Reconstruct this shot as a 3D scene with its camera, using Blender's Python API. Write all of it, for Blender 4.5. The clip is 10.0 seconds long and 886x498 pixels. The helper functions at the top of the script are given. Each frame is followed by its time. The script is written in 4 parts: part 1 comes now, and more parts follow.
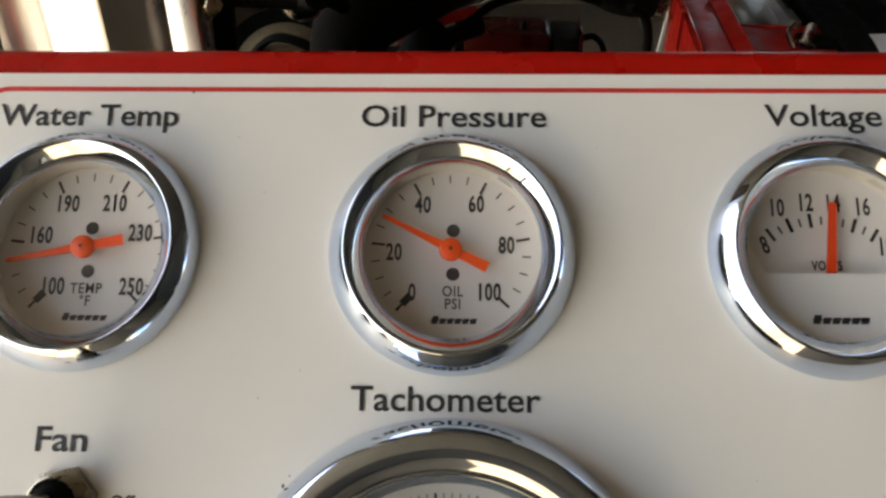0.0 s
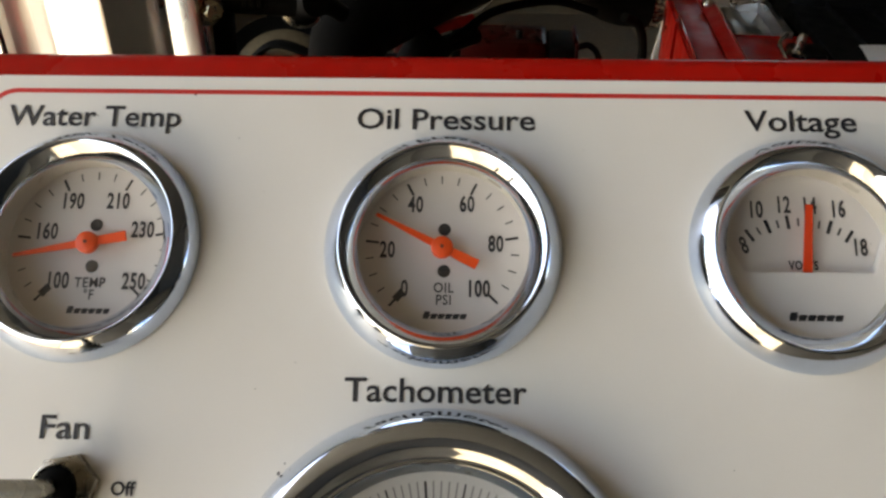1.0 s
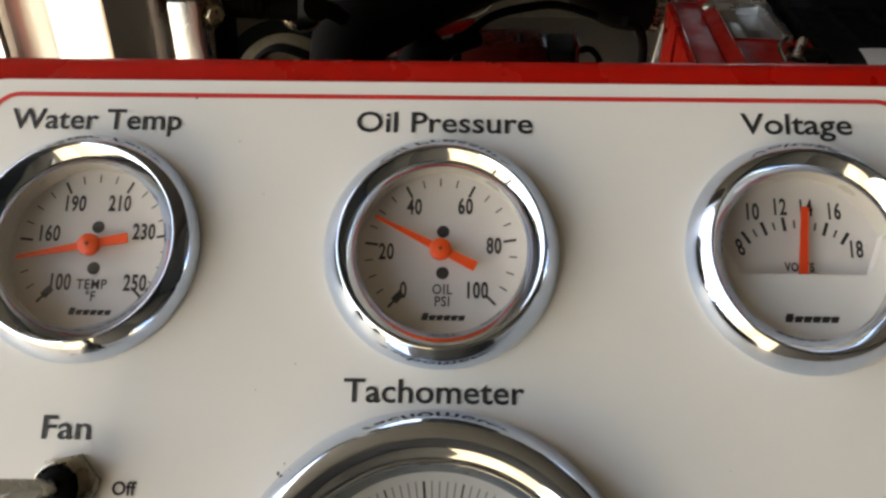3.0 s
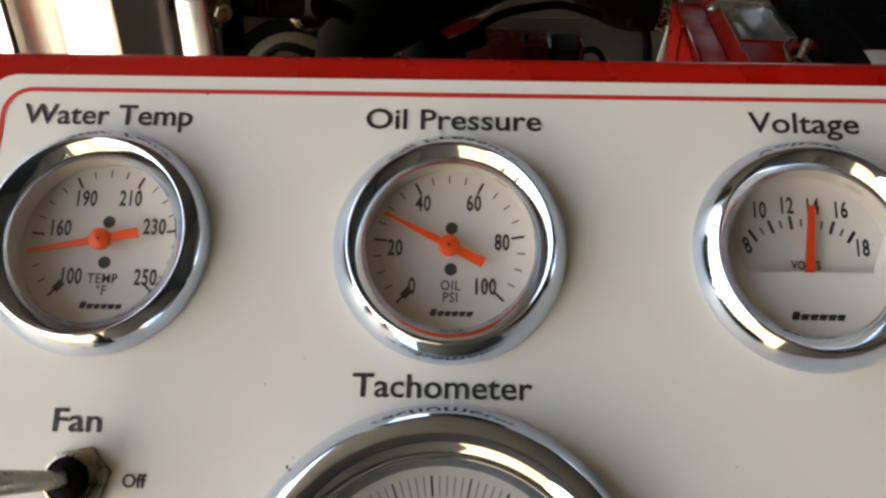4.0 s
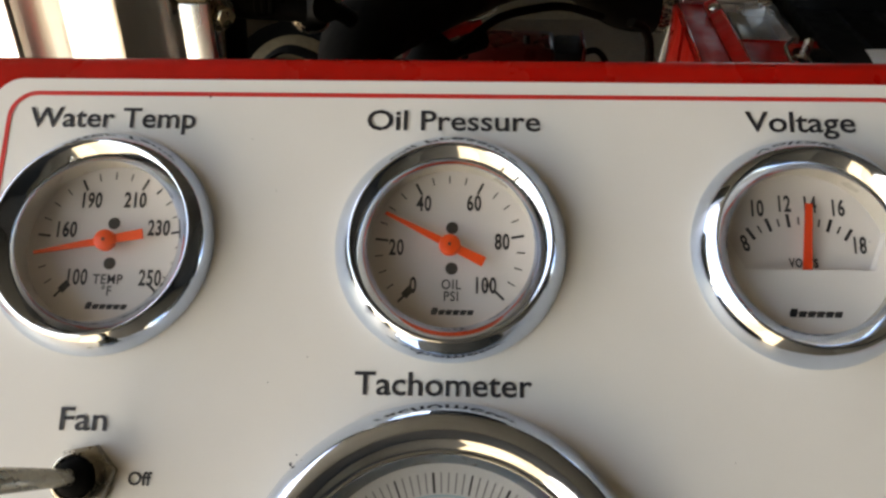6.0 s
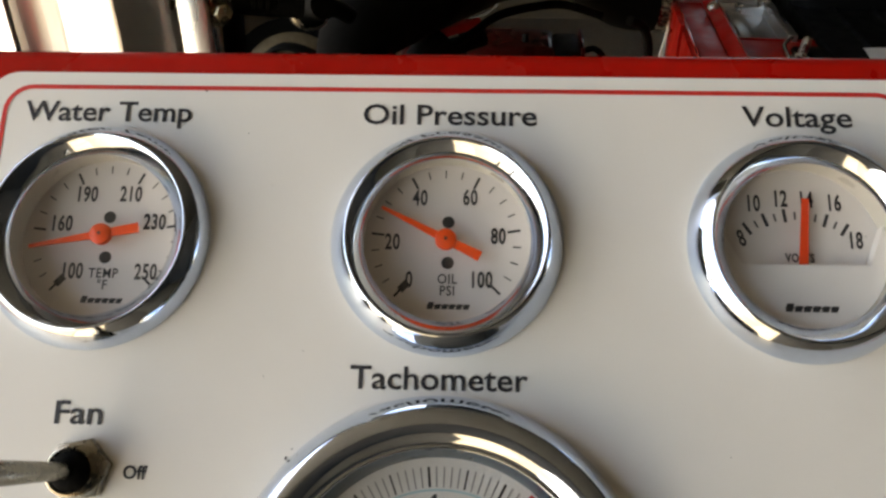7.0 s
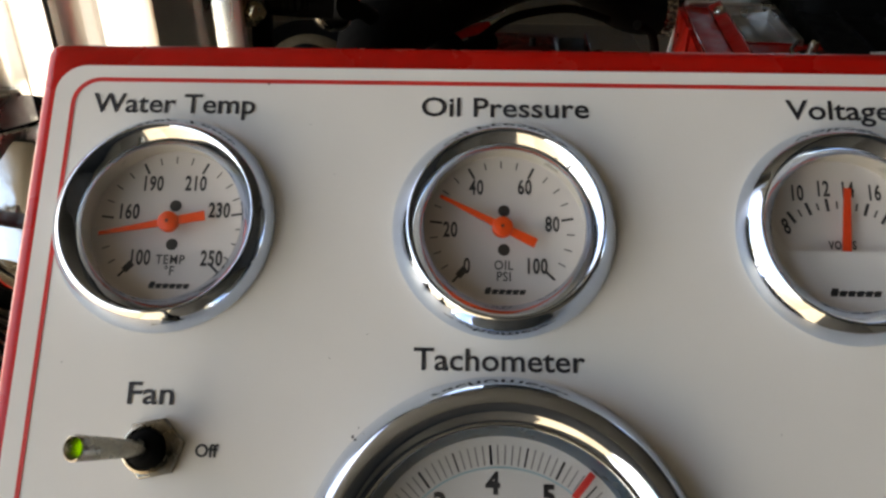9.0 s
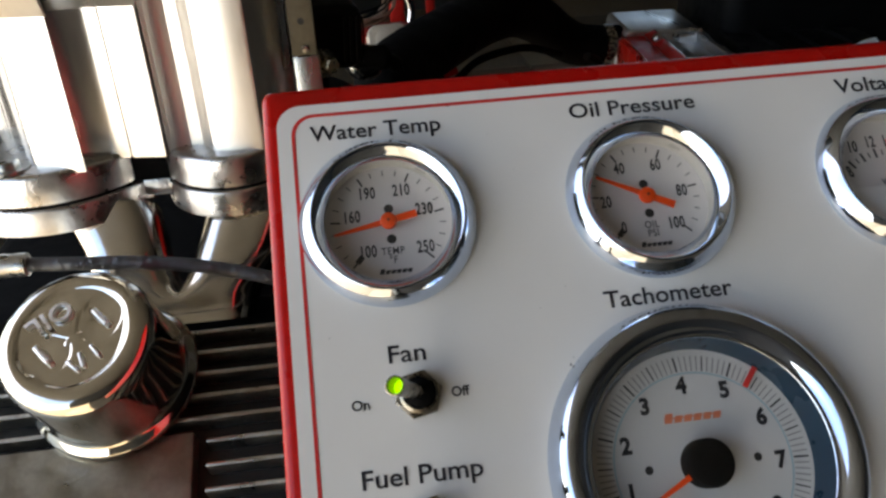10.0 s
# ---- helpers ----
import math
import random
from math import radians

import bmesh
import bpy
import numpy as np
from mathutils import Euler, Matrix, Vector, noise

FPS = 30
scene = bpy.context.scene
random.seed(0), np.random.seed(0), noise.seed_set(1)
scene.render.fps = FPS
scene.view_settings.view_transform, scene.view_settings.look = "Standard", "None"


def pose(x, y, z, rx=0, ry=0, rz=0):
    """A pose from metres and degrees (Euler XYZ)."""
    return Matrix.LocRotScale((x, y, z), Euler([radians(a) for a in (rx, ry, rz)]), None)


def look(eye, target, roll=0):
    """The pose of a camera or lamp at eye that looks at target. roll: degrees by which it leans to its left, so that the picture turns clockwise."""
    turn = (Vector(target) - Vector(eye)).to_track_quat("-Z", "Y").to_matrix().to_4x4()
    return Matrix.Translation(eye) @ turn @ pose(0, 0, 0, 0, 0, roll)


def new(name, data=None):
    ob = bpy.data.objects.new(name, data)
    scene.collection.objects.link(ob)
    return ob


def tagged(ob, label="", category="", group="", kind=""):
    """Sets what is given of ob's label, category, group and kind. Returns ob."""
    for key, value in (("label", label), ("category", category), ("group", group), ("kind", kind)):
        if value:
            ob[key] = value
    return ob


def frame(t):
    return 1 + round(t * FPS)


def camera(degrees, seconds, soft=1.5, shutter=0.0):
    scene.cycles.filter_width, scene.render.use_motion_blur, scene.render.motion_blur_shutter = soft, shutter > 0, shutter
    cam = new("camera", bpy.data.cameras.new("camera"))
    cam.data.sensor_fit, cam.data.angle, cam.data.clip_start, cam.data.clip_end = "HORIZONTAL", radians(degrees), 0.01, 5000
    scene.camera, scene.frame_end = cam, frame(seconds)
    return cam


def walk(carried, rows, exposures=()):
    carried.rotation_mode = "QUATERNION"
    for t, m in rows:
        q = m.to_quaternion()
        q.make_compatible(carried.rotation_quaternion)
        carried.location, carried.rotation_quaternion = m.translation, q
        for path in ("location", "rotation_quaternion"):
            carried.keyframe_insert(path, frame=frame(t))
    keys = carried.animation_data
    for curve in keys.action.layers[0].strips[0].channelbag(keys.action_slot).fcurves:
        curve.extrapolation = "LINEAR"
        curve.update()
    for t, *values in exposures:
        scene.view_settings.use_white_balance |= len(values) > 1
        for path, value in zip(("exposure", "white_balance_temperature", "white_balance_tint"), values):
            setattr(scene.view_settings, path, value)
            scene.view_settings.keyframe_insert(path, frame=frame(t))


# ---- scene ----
cam = camera(58.5, 10.0, soft=2.6)
ROWS = [
    (0, 0.00281, -0.18101, 1.21496, 57.514, 0.344, 1.332),
    (0.5, 0.00326, -0.18457, 1.21561, 57.825, 0.247, 1.384),
    (1, 0.00461, -0.18957, 1.21708, 58.082, -0.086, 1.354),
    (1.5, 0.00448, -0.19449, 1.21775, 58.190, -0.105, 1.638),
    (2, 0.00609, -0.19107, 1.21722, 58.082, 0.043, 1.624),
    (2.5, 0.00621, -0.19067, 1.21780, 58.286, 0.097, 1.382),
    (4, 0.00378, -0.19324, 1.21743, 58.363, -0.205, 1.755),
    (4.5, 0.00480, -0.19204, 1.21797, 58.423, 0.018, 1.592),
    (5, 0.00693, -0.19186, 1.21806, 58.417, 0.219, 1.642),
    (5.5, 0.00468, -0.19452, 1.21850, 58.493, 0.252, 1.780),
    (7, 0.00571, -0.19625, 1.21687, 58.435, 0.065, 1.851),
    (7.5, 0.00611, -0.19580, 1.21642, 58.324, 0.156, 1.647),
    (8, 0.00506, -0.19544, 1.21609, 58.162, -0.022, 1.807),
    (8.5, 0.00156, -0.19497, 1.21479, 58.338, -0.604, 1.575),
    (8.8, -0.00350, -0.20156, 1.21455, 59.326, -0.343, 0.970),
    (9, -0.01320, -0.20689, 1.21651, 58.855, -0.243, 1.453),
    (9.2, -0.02686, -0.20964, 1.21666, 59.475, -0.452, 0.806),
    (9.5, -0.05159, -0.21810, 1.22025, 61.182, 0.410, -2.908),
    (9.7, -0.07554, -0.23276, 1.21865, 61.417, 2.404, -5.725),
    (10, -0.10818, -0.27151, 1.22756, 62.371, 2.894, -7.124),
]
EXPOSURES = [(0.0, 2.75, 8600, 11), (8.0, 2.75, 8600, 11), (9.0, 2.42, 8100, 11), (10.0, 2.18, 7250, 11)]
walk(cam, [(t, pose(x, y, z, rx, ry, rz)) for t, x, y, z, rx, ry, rz in ROWS], EXPOSURES)

# ---- world, sun and exposure ----
world = bpy.data.worlds.new("world")
scene.world = world
world.use_nodes = True
wn = world.node_tree
sky = wn.nodes.new("ShaderNodeTexSky")
sky.sky_type, sky.sun_disc = "NISHITA", False
sky.sun_elevation, sky.sun_rotation = radians(57), radians(-80)
wn.links.new(sky.outputs[0], wn.nodes["Background"].inputs[0])
wn.nodes["Background"].inputs[1].default_value = 0.10

sun_data = bpy.data.lights.new("sun", "SUN")
sun_data.energy, sun_data.angle, sun_data.color = 5.0, radians(0.6), (1.0, 0.965, 0.91)
sun = new("sun", sun_data)
sun.matrix_world = look((-7.0, -1.3, 11.3), (0, 0, 0.3))


# ---- materials ----
def material(name, color, rough=0.5, metal=0.0, vary=0.12, scale=40.0, bump=0.0, bump_scale=300.0, rough_vary=0.1,
             fine=6.0, coat=0.0, stretch=(1, 1, 1), spec=0.5, per_object=0.0):
    """A surface with stains at one scale and grain at a finer one."""
    m = bpy.data.materials.new(name)
    m.use_nodes = True
    nt = m.node_tree
    b = nt.nodes["Principled BSDF"]
    b.inputs["Metallic"].default_value = metal
    b.inputs["Coat Weight"].default_value = coat
    b.inputs["Coat Roughness"].default_value = 0.08
    b.inputs["Specular IOR Level"].default_value = spec
    co = nt.nodes.new("ShaderNodeTexCoord")
    mp = nt.nodes.new("ShaderNodeMapping")
    mp.inputs["Scale"].default_value = stretch
    nt.links.new(co.outputs["Object"], mp.inputs[0])
    n1 = nt.nodes.new("ShaderNodeTexNoise")
    n1.inputs["Scale"].default_value, n1.inputs["Detail"].default_value = scale, 5
    n2 = nt.nodes.new("ShaderNodeTexNoise")
    n2.inputs["Scale"].default_value, n2.inputs["Detail"].default_value = scale * fine, 3
    for n in (n1, n2):
        nt.links.new(mp.outputs[0], n.inputs["Vector"])
    add = nt.nodes.new("ShaderNodeMath")
    add.operation = "ADD"
    nt.links.new(n1.outputs[0], add.inputs[0])
    nt.links.new(n2.outputs[0], add.inputs[1])
    half = nt.nodes.new("ShaderNodeMapRange")
    half.inputs["From Min"].default_value, half.inputs["From Max"].default_value = 0.6, 1.4
    half.inputs["To Min"].default_value, half.inputs["To Max"].default_value = 1 - vary, 1 + vary
    nt.links.new(add.outputs[0], half.inputs[0])
    last = half.outputs[0]
    if per_object:
        info = nt.nodes.new("ShaderNodeObjectInfo")
        r = nt.nodes.new("ShaderNodeMapRange")
        r.inputs["To Min"].default_value, r.inputs["To Max"].default_value = 1 - per_object, 1 + per_object
        nt.links.new(info.outputs["Random"], r.inputs[0])
        mul = nt.nodes.new("ShaderNodeMath")
        mul.operation = "MULTIPLY"
        nt.links.new(last, mul.inputs[0])
        nt.links.new(r.outputs[0], mul.inputs[1])
        last = mul.outputs[0]
    mix = nt.nodes.new("ShaderNodeVectorMath")
    mix.operation = "SCALE"
    mix.inputs[0].default_value = color
    nt.links.new(last, mix.inputs["Scale"])
    nt.links.new(mix.outputs[0], b.inputs["Base Color"])
    rr = nt.nodes.new("ShaderNodeMapRange")
    rr.inputs["From Min"].default_value, rr.inputs["From Max"].default_value = 0.3, 0.7
    rr.inputs["To Min"].default_value = max(0.02, rough * (1 - rough_vary * 2))
    rr.inputs["To Max"].default_value = min(1.0, rough * (1 + rough_vary * 2))
    nt.links.new(n1.outputs[0], rr.inputs[0])
    nt.links.new(rr.outputs[0], b.inputs["Roughness"])
    if bump:
        n3 = nt.nodes.new("ShaderNodeTexNoise")
        n3.inputs["Scale"].default_value, n3.inputs["Detail"].default_value = bump_scale, 4
        nt.links.new(mp.outputs[0], n3.inputs["Vector"])
        bp = nt.nodes.new("ShaderNodeBump")
        bp.inputs["Strength"].default_value, bp.inputs["Distance"].default_value = bump, 0.001
        nt.links.new(n3.outputs[0], bp.inputs["Height"])
        nt.links.new(bp.outputs[0], b.inputs["Normal"])
    return m


def lens_material():
    """Clear gauge glass: passes light straight through with a faint mirror image."""
    m = bpy.data.materials.new("gauge_glass")
    m.use_nodes = True
    nt = m.node_tree
    out = nt.nodes["Material Output"]
    nt.nodes.remove(nt.nodes["Principled BSDF"])
    tr = nt.nodes.new("ShaderNodeBsdfTransparent")
    gl = nt.nodes.new("ShaderNodeBsdfGlossy")
    gl.inputs["Roughness"].default_value = 0.03
    mx = nt.nodes.new("ShaderNodeMixShader")
    mx.inputs[0].default_value = 0.065
    nt.links.new(tr.outputs[0], mx.inputs[1])
    nt.links.new(gl.outputs[0], mx.inputs[2])
    nt.links.new(mx.outputs[0], out.inputs[0])
    return m


def glow_material(name, color, strength):
    m = bpy.data.materials.new(name)
    m.use_nodes = True
    b = m.node_tree.nodes["Principled BSDF"]
    b.inputs["Base Color"].default_value = (*[c * 0.5 for c in color], 1)
    b.inputs["Emission Color"].default_value = (*color, 1)
    b.inputs["Emission Strength"].default_value = strength
    b.inputs["Roughness"].default_value = 0.2
    return m


WARM_CHROME = material("worn_chrome", (0.80, 0.77, 0.69), 0.08, 1.0, 0.08, 60, 0.10, 55, rough_vary=0.3)
# paler, rougher copy of the shell's chrome, so raised letters look bright
LETTER_METAL = material("pale_raised_chrome", (0.88, 0.87, 0.84), 0.42, 1.0, 0.08, 60, 0.1, 200, rough_vary=0.3)
CHROME = material("chrome", (0.58, 0.66, 0.78), 0.055, 1.0, 0.05, 60, rough_vary=0.3)
POLISHED = material("polished_aluminium", (0.84, 0.82, 0.78), 0.24, 1.0, 0.06, 25, 0.10, 70, 0.25, stretch=(1, 1, 0.25))
SATIN = material("satin_aluminium", (0.78, 0.76, 0.72), 0.33, 1.0, 0.06, 25, 0.10, 120, 0.2, stretch=(1, 1, 0.25))
MIRROR_CAST = material("polished_casting", (0.76, 0.73, 0.67), 0.13, 1.0, 0.08, 30, 0.12, 90, 0.3)
CAST = material("cast_aluminium", (0.68, 0.66, 0.63), 0.30, 1.0, 0.12, 50, 0.22, 380, 0.2)
FIN_METAL = material("weathered_fin_aluminium", (0.48, 0.455, 0.395), 0.36, 1.0, 0.2, 60, 0.3, 400, 0.2)
GROOVE = material("near_black_groove", (0.018, 0.016, 0.013), 0.6, 0.0, 0.3, 60, 0.3, 400)
PAD_METAL = material("dull_pad_aluminium", (0.36, 0.34, 0.29), 0.45, 1.0, 0.2, 40, 0.3, 300, 0.2)
BRUSHED = material("brushed_aluminium", (0.66, 0.66, 0.65), 0.34, 1.0, 0.12, 20, 0.05, 300, 0.2, stretch=(1, 0.15, 1))
STEEL = material("zinc_steel", (0.55, 0.54, 0.50), 0.30, 1.0, 0.15, 120, 0.1, 500, 0.2)
NICKEL = material("dull_nickel", (0.30, 0.275, 0.225), 0.27, 1.0, 0.15, 250, 0.15, 900, 0.2)
RED = material("red_enamel", (0.42, 0.006, 0.004), 0.30, 0.0, 0.14, 30, 0.05, 250, 0.2, coat=0.25, spec=0.2)
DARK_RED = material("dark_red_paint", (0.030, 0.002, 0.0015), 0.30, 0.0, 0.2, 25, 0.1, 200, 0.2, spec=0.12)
RED_GLOSS = material("glossy_red_edge", (0.36, 0.02, 0.012), 0.16, 0.0, 0.2, 25, 0.1, 200, 0.2, coat=1.0)
RED_FAR = material("red_frame_paint", (0.30, 0.010, 0.007), 0.45, 0.0, 0.25, 25, 0.1, 200, 0.2, spec=0.12)
WHITE = material("white_panel_film", (0.80, 0.785, 0.75), 0.36, 0.0, 0.02, 9, 0.015, 900, 0.1)
RED_INK = material("red_ink", (0.62, 0.030, 0.025), 0.45, 0.0, 0.1, 80)
BLACK_INK = material("black_ink", (0.022, 0.022, 0.026), 0.5, 0.0, 0.2, 200)
GREY_INK = material("grey_ink", (0.06, 0.06, 0.06), 0.6, 0.0, 0.15, 200)
TICK_INK = material("faded_grey_ink", (0.20, 0.20, 0.20), 0.6, 0.0, 0.15, 200)
# darker than the cover card: some recess shade is in this colour
DIAL = material("dial_card", (0.71, 0.675, 0.65), 0.6, 0.0, 0.035, 60, 0.03, 900)
DIAL_COVER = material("dial_cover_card", (0.80, 0.775, 0.75), 0.55, 0.0, 0.03, 60)
# tachometer card greyed to carry the shade of its tall bezel
TACH_DIAL = material("shaded_dial_card", (0.64, 0.635, 0.62), 0.6, 0.0, 0.035, 60, 0.03, 900)
BLUE_INK = material("pale_blue_ink", (0.30, 0.50, 0.56), 0.5, 0.0, 0.1, 200)
ORANGE = material("orange_needle", (0.95, 0.080, 0.006), 0.45, 0.0, 0.06, 150)
RED_ORANGE = material("red_orange_needle", (0.86, 0.060, 0.012), 0.45, 0.0, 0.06, 150)
PALE_ORANGE = material("faded_orange_ink", (0.85, 0.26, 0.14), 0.5, 0.0, 0.08, 150)
DARK_HOLE = material("dark_recess", (0.03, 0.028, 0.026), 0.7, 0.0, 0.2, 200)
SLEEVE_DARK = material("reflection_blue_sleeve", (0.008, 0.030, 0.055), 0.3, 0.0, 0.1, 80)
SLEEVE = material("cream_sleeve", (0.58, 0.55, 0.49), 0.32, 0.0, 0.08, 80)
RUBBER = material("black_rubber", (0.006, 0.006, 0.006), 0.85, 0.0, 0.3, 40, 0.2, 300, spec=0.03)
PLASTIC = material("black_plastic", (0.005, 0.005, 0.005), 0.45, 0.0, 0.3, 60, 0.1, 300, spec=0.06)
BLACK_PAINT = material("black_engine_paint", (0.006, 0.006, 0.006), 0.7, 0.0, 0.3, 40, 0.2, 200, spec=0.05)
BRAID = material("braided_steel", (0.20, 0.20, 0.20), 0.50, 1.0, 0.2, 400, 0.1, 900)
CONCRETE = material("concrete", (0.28, 0.22, 0.140), 0.75, 0.0, 0.2, 3, 0.3, 60, fine=14)
DRIVE = material("pale_drive_concrete", (0.60, 0.59, 0.57), 0.8, 0.0, 0.15, 0.9, 0.3, 40, fine=18)
WALL = material("plain_wall_paint", (0.036, 0.036, 0.036), 0.8, 0.0, 0.1, 2, 0.2, 60)
CEILING = material("ceiling_board", (0.075, 0.071, 0.060), 0.85, 0.0, 0.1, 2, 0.2, 60)
TAN = material("tan_plastic", (0.52, 0.46, 0.37), 0.5, 0.0, 0.15, 60)
PAPER = material("white_paper", (0.80, 0.80, 0.78), 0.7, 0.0, 0.04, 60)
OLIVE = material("olive_grey", (0.15, 0.125, 0.082), 0.5, 0.0, 0.25, 40, 0.15, 200, spec=0.2)
BRASS = material("brassy_zinc_plating", (0.62, 0.54, 0.36), 0.28, 1.0, 0.12, 120, 0.1, 500)
COPPER = material("copper_red_wire", (0.50, 0.38, 0.29), 0.4, 0.0, 0.4, 300)
GLASS = lens_material()
GREEN_LED = glow_material("green_led", (0.36, 1.0, 0.01), 0.32)


# ---- mesh helpers ----
def finish(bm, name, mat, angle=35):
    bmesh.ops.recalc_face_normals(bm, faces=bm.faces)
    me = bpy.data.meshes.new(name)
    bm.to_mesh(me)
    bm.free()
    for p in me.polygons:
        p.use_smooth = True
    me.set_sharp_from_angle(angle=radians(angle))
    me.materials.append(mat)
    return me


def part(name, bm, mat, parent=None, label="", m=None, angle=35):
    """Links a bmesh as one mesh object under a thing or a part."""
    ob = new(name, finish(bm, name, mat, angle))
    if parent is not None:
        ob.parent = parent
    if m is not None:
        ob.matrix_basis = m
    return tagged(ob, label)


def root(name, m, label, category, group="", kind=""):
    ob = new(name)
    ob.empty_display_size = 0.02
    ob.matrix_basis = m
    return tagged(ob, label, category, group, kind)


def lathe(profile, seg=64, close=False, bm=None):
    """Turns (radius, height) pairs round the z axis."""
    bm = bm or bmesh.new()
    rings = []
    for r, z in profile:
        if r < 1e-6:
            rings.append([bm.verts.new((0, 0, z))])
        else:
            rings.append([bm.verts.new((r * math.cos(2 * math.pi * i / seg), r * math.sin(2 * math.pi * i / seg), z))
                          for i in range(seg)])
    pairs = list(zip(rings, rings[1:])) + ([(rings[-1], rings[0])] if close else [])
    for a, b in pairs:
        for i in range(seg):
            j = (i + 1) % seg
            if len(a) == 1 and len(b) > 1:
                bm.faces.new((a[0], b[i], b[j]))
            elif len(b) == 1 and len(a) > 1:
                bm.faces.new((a[i], a[j], b[0]))
            elif len(a) > 1:
                bm.faces.new((a[i], a[j], b[j], b[i]))
    return bm


def box(size, at=(0, 0, 0), bevel=0.0, turn=None, bm=None, seg=2):
    """A box about its centre, with rounded edges."""
    own = bmesh.new()
    bmesh.ops.create_cube(own, size=1)
    bmesh.ops.scale(own, vec=size, verts=own.verts)
    if bevel:
        bmesh.ops.bevel(own, geom=list(own.edges), offset=bevel, segments=seg, profile=0.5, affect="EDGES")
    if turn is not None:
        bmesh.ops.transform(own, matrix=turn, verts=own.verts)
    bmesh.ops.translate(own, vec=at, verts=own.verts)
    return merge(own, bm)


def merge(own, bm):
    if bm is None:
        return own
    tmp = bpy.data.meshes.new("tmp")
    own.to_mesh(tmp)
    own.free()
    bm.from_mesh(tmp)
    bpy.data.meshes.remove(tmp)
    return bm


def smooth_path(points, steps=8):
    """A Catmull-Rom line through the points."""
    pts = [Vector(p) for p in points]
    pts = [pts[0] * 2 - pts[1]] + pts + [pts[-1] * 2 - pts[-2]]
    out = []
    for i in range(1, len(pts) - 2):
        a, b, c, d = pts[i - 1:i + 3]
        for k in range(steps):
            t = k / steps
            out.append(0.5 * (2 * b + (c - a) * t + (2 * a - 5 * b + 4 * c - d) * t * t + (3 * b - a - 3 * c + d) * t ** 3))
    out.append(pts[-2])
    return out


def tube(points, radius, seg=16, steps=8, bm=None, caps=True, flat=1.0):
    """A round tube along a smooth line; radius is a number or a function of 0..1."""
    bm = bm or bmesh.new()
    line = smooth_path(points, steps)
    n = len(line)
    rings, up = [], Vector((0, 0, 1))
    for i, p in enumerate(line):
        d = (line[min(i + 1, n - 1)] - line[max(i - 1, 0)]).normalized()
        if abs(d.dot(up)) > 0.98:
            up = Vector((0, 1, 0))
        s = d.cross(up).normalized()
        u = s.cross(d).normalized()
        up = u
        r = radius(i / (n - 1)) if callable(radius) else radius
        rings.append([bm.verts.new(p + s * r * math.cos(2 * math.pi * k / seg) + u * r * flat * math.sin(2 * math.pi * k / seg))
                      for k in range(seg)])
    for a, b in zip(rings, rings[1:]):
        for k in range(seg):
            bm.faces.new((a[k], a[(k + 1) % seg], b[(k + 1) % seg], b[k]))
    if caps:
        bm.faces.new(rings[0])
        bm.faces.new(rings[-1])
    return bm


def rounded_rect(x0, x1, y0, y1, r, seg=8):
    out = []
    for cx, cy, a0 in ((x1 - r, y1 - r, 0), (x0 + r, y1 - r, 90), (x0 + r, y0 + r, 180), (x1 - r, y0 + r, 270)):
        for k in range(seg + 1):
            a = radians(a0 + 90 * k / seg)
            out.append((cx + r * math.cos(a), cy + r * math.sin(a)))
    return out


def circle(cx, cy, r, seg=64):
    return [(cx + r * math.cos(2 * math.pi * k / seg), cy + r * math.sin(2 * math.pi * k / seg)) for k in range(seg)]


def loop(bm, pts, z):
    vs = [bm.verts.new((x, y, z)) for x, y in pts]
    return vs, [bm.edges.new((vs[i], vs[(i + 1) % len(vs)])) for i in range(len(vs))]


def bridge(bm, a, b):
    for i in range(len(a)):
        j = (i + 1) % len(a)
        bm.faces.new((a[i], a[j], b[j], b[i]))


def extrude_outline(pts, z0, z1, bevel=0.0, bm=None):
    """An upright prism over a closed outline, its top edge rounded."""
    bm = bm or bmesh.new()
    n = len(pts)
    cx, cy = sum(p[0] for p in pts) / n, sum(p[1] for p in pts) / n
    ext = max(max(abs(p[0] - cx), abs(p[1] - cy)) for p in pts)

    def ring(inset, z):
        k = 1 - inset / ext
        return [bm.verts.new((cx + (x - cx) * k, cy + (y - cy) * k, z)) for x, y in pts]
    rs = [ring(0, z0)]
    if bevel:
        rs += [ring(bevel * (1 - math.cos(a)), z1 - bevel * (1 - math.sin(a))) for a in (0, 0.5, 1.05, 1.57)]
    else:
        rs.append(ring(0, z1))
    for a, b in zip(rs, rs[1:]):
        bridge(bm, a, b)
    bm.faces.new(rs[0])
    bm.faces.new(rs[-1])
    return bm


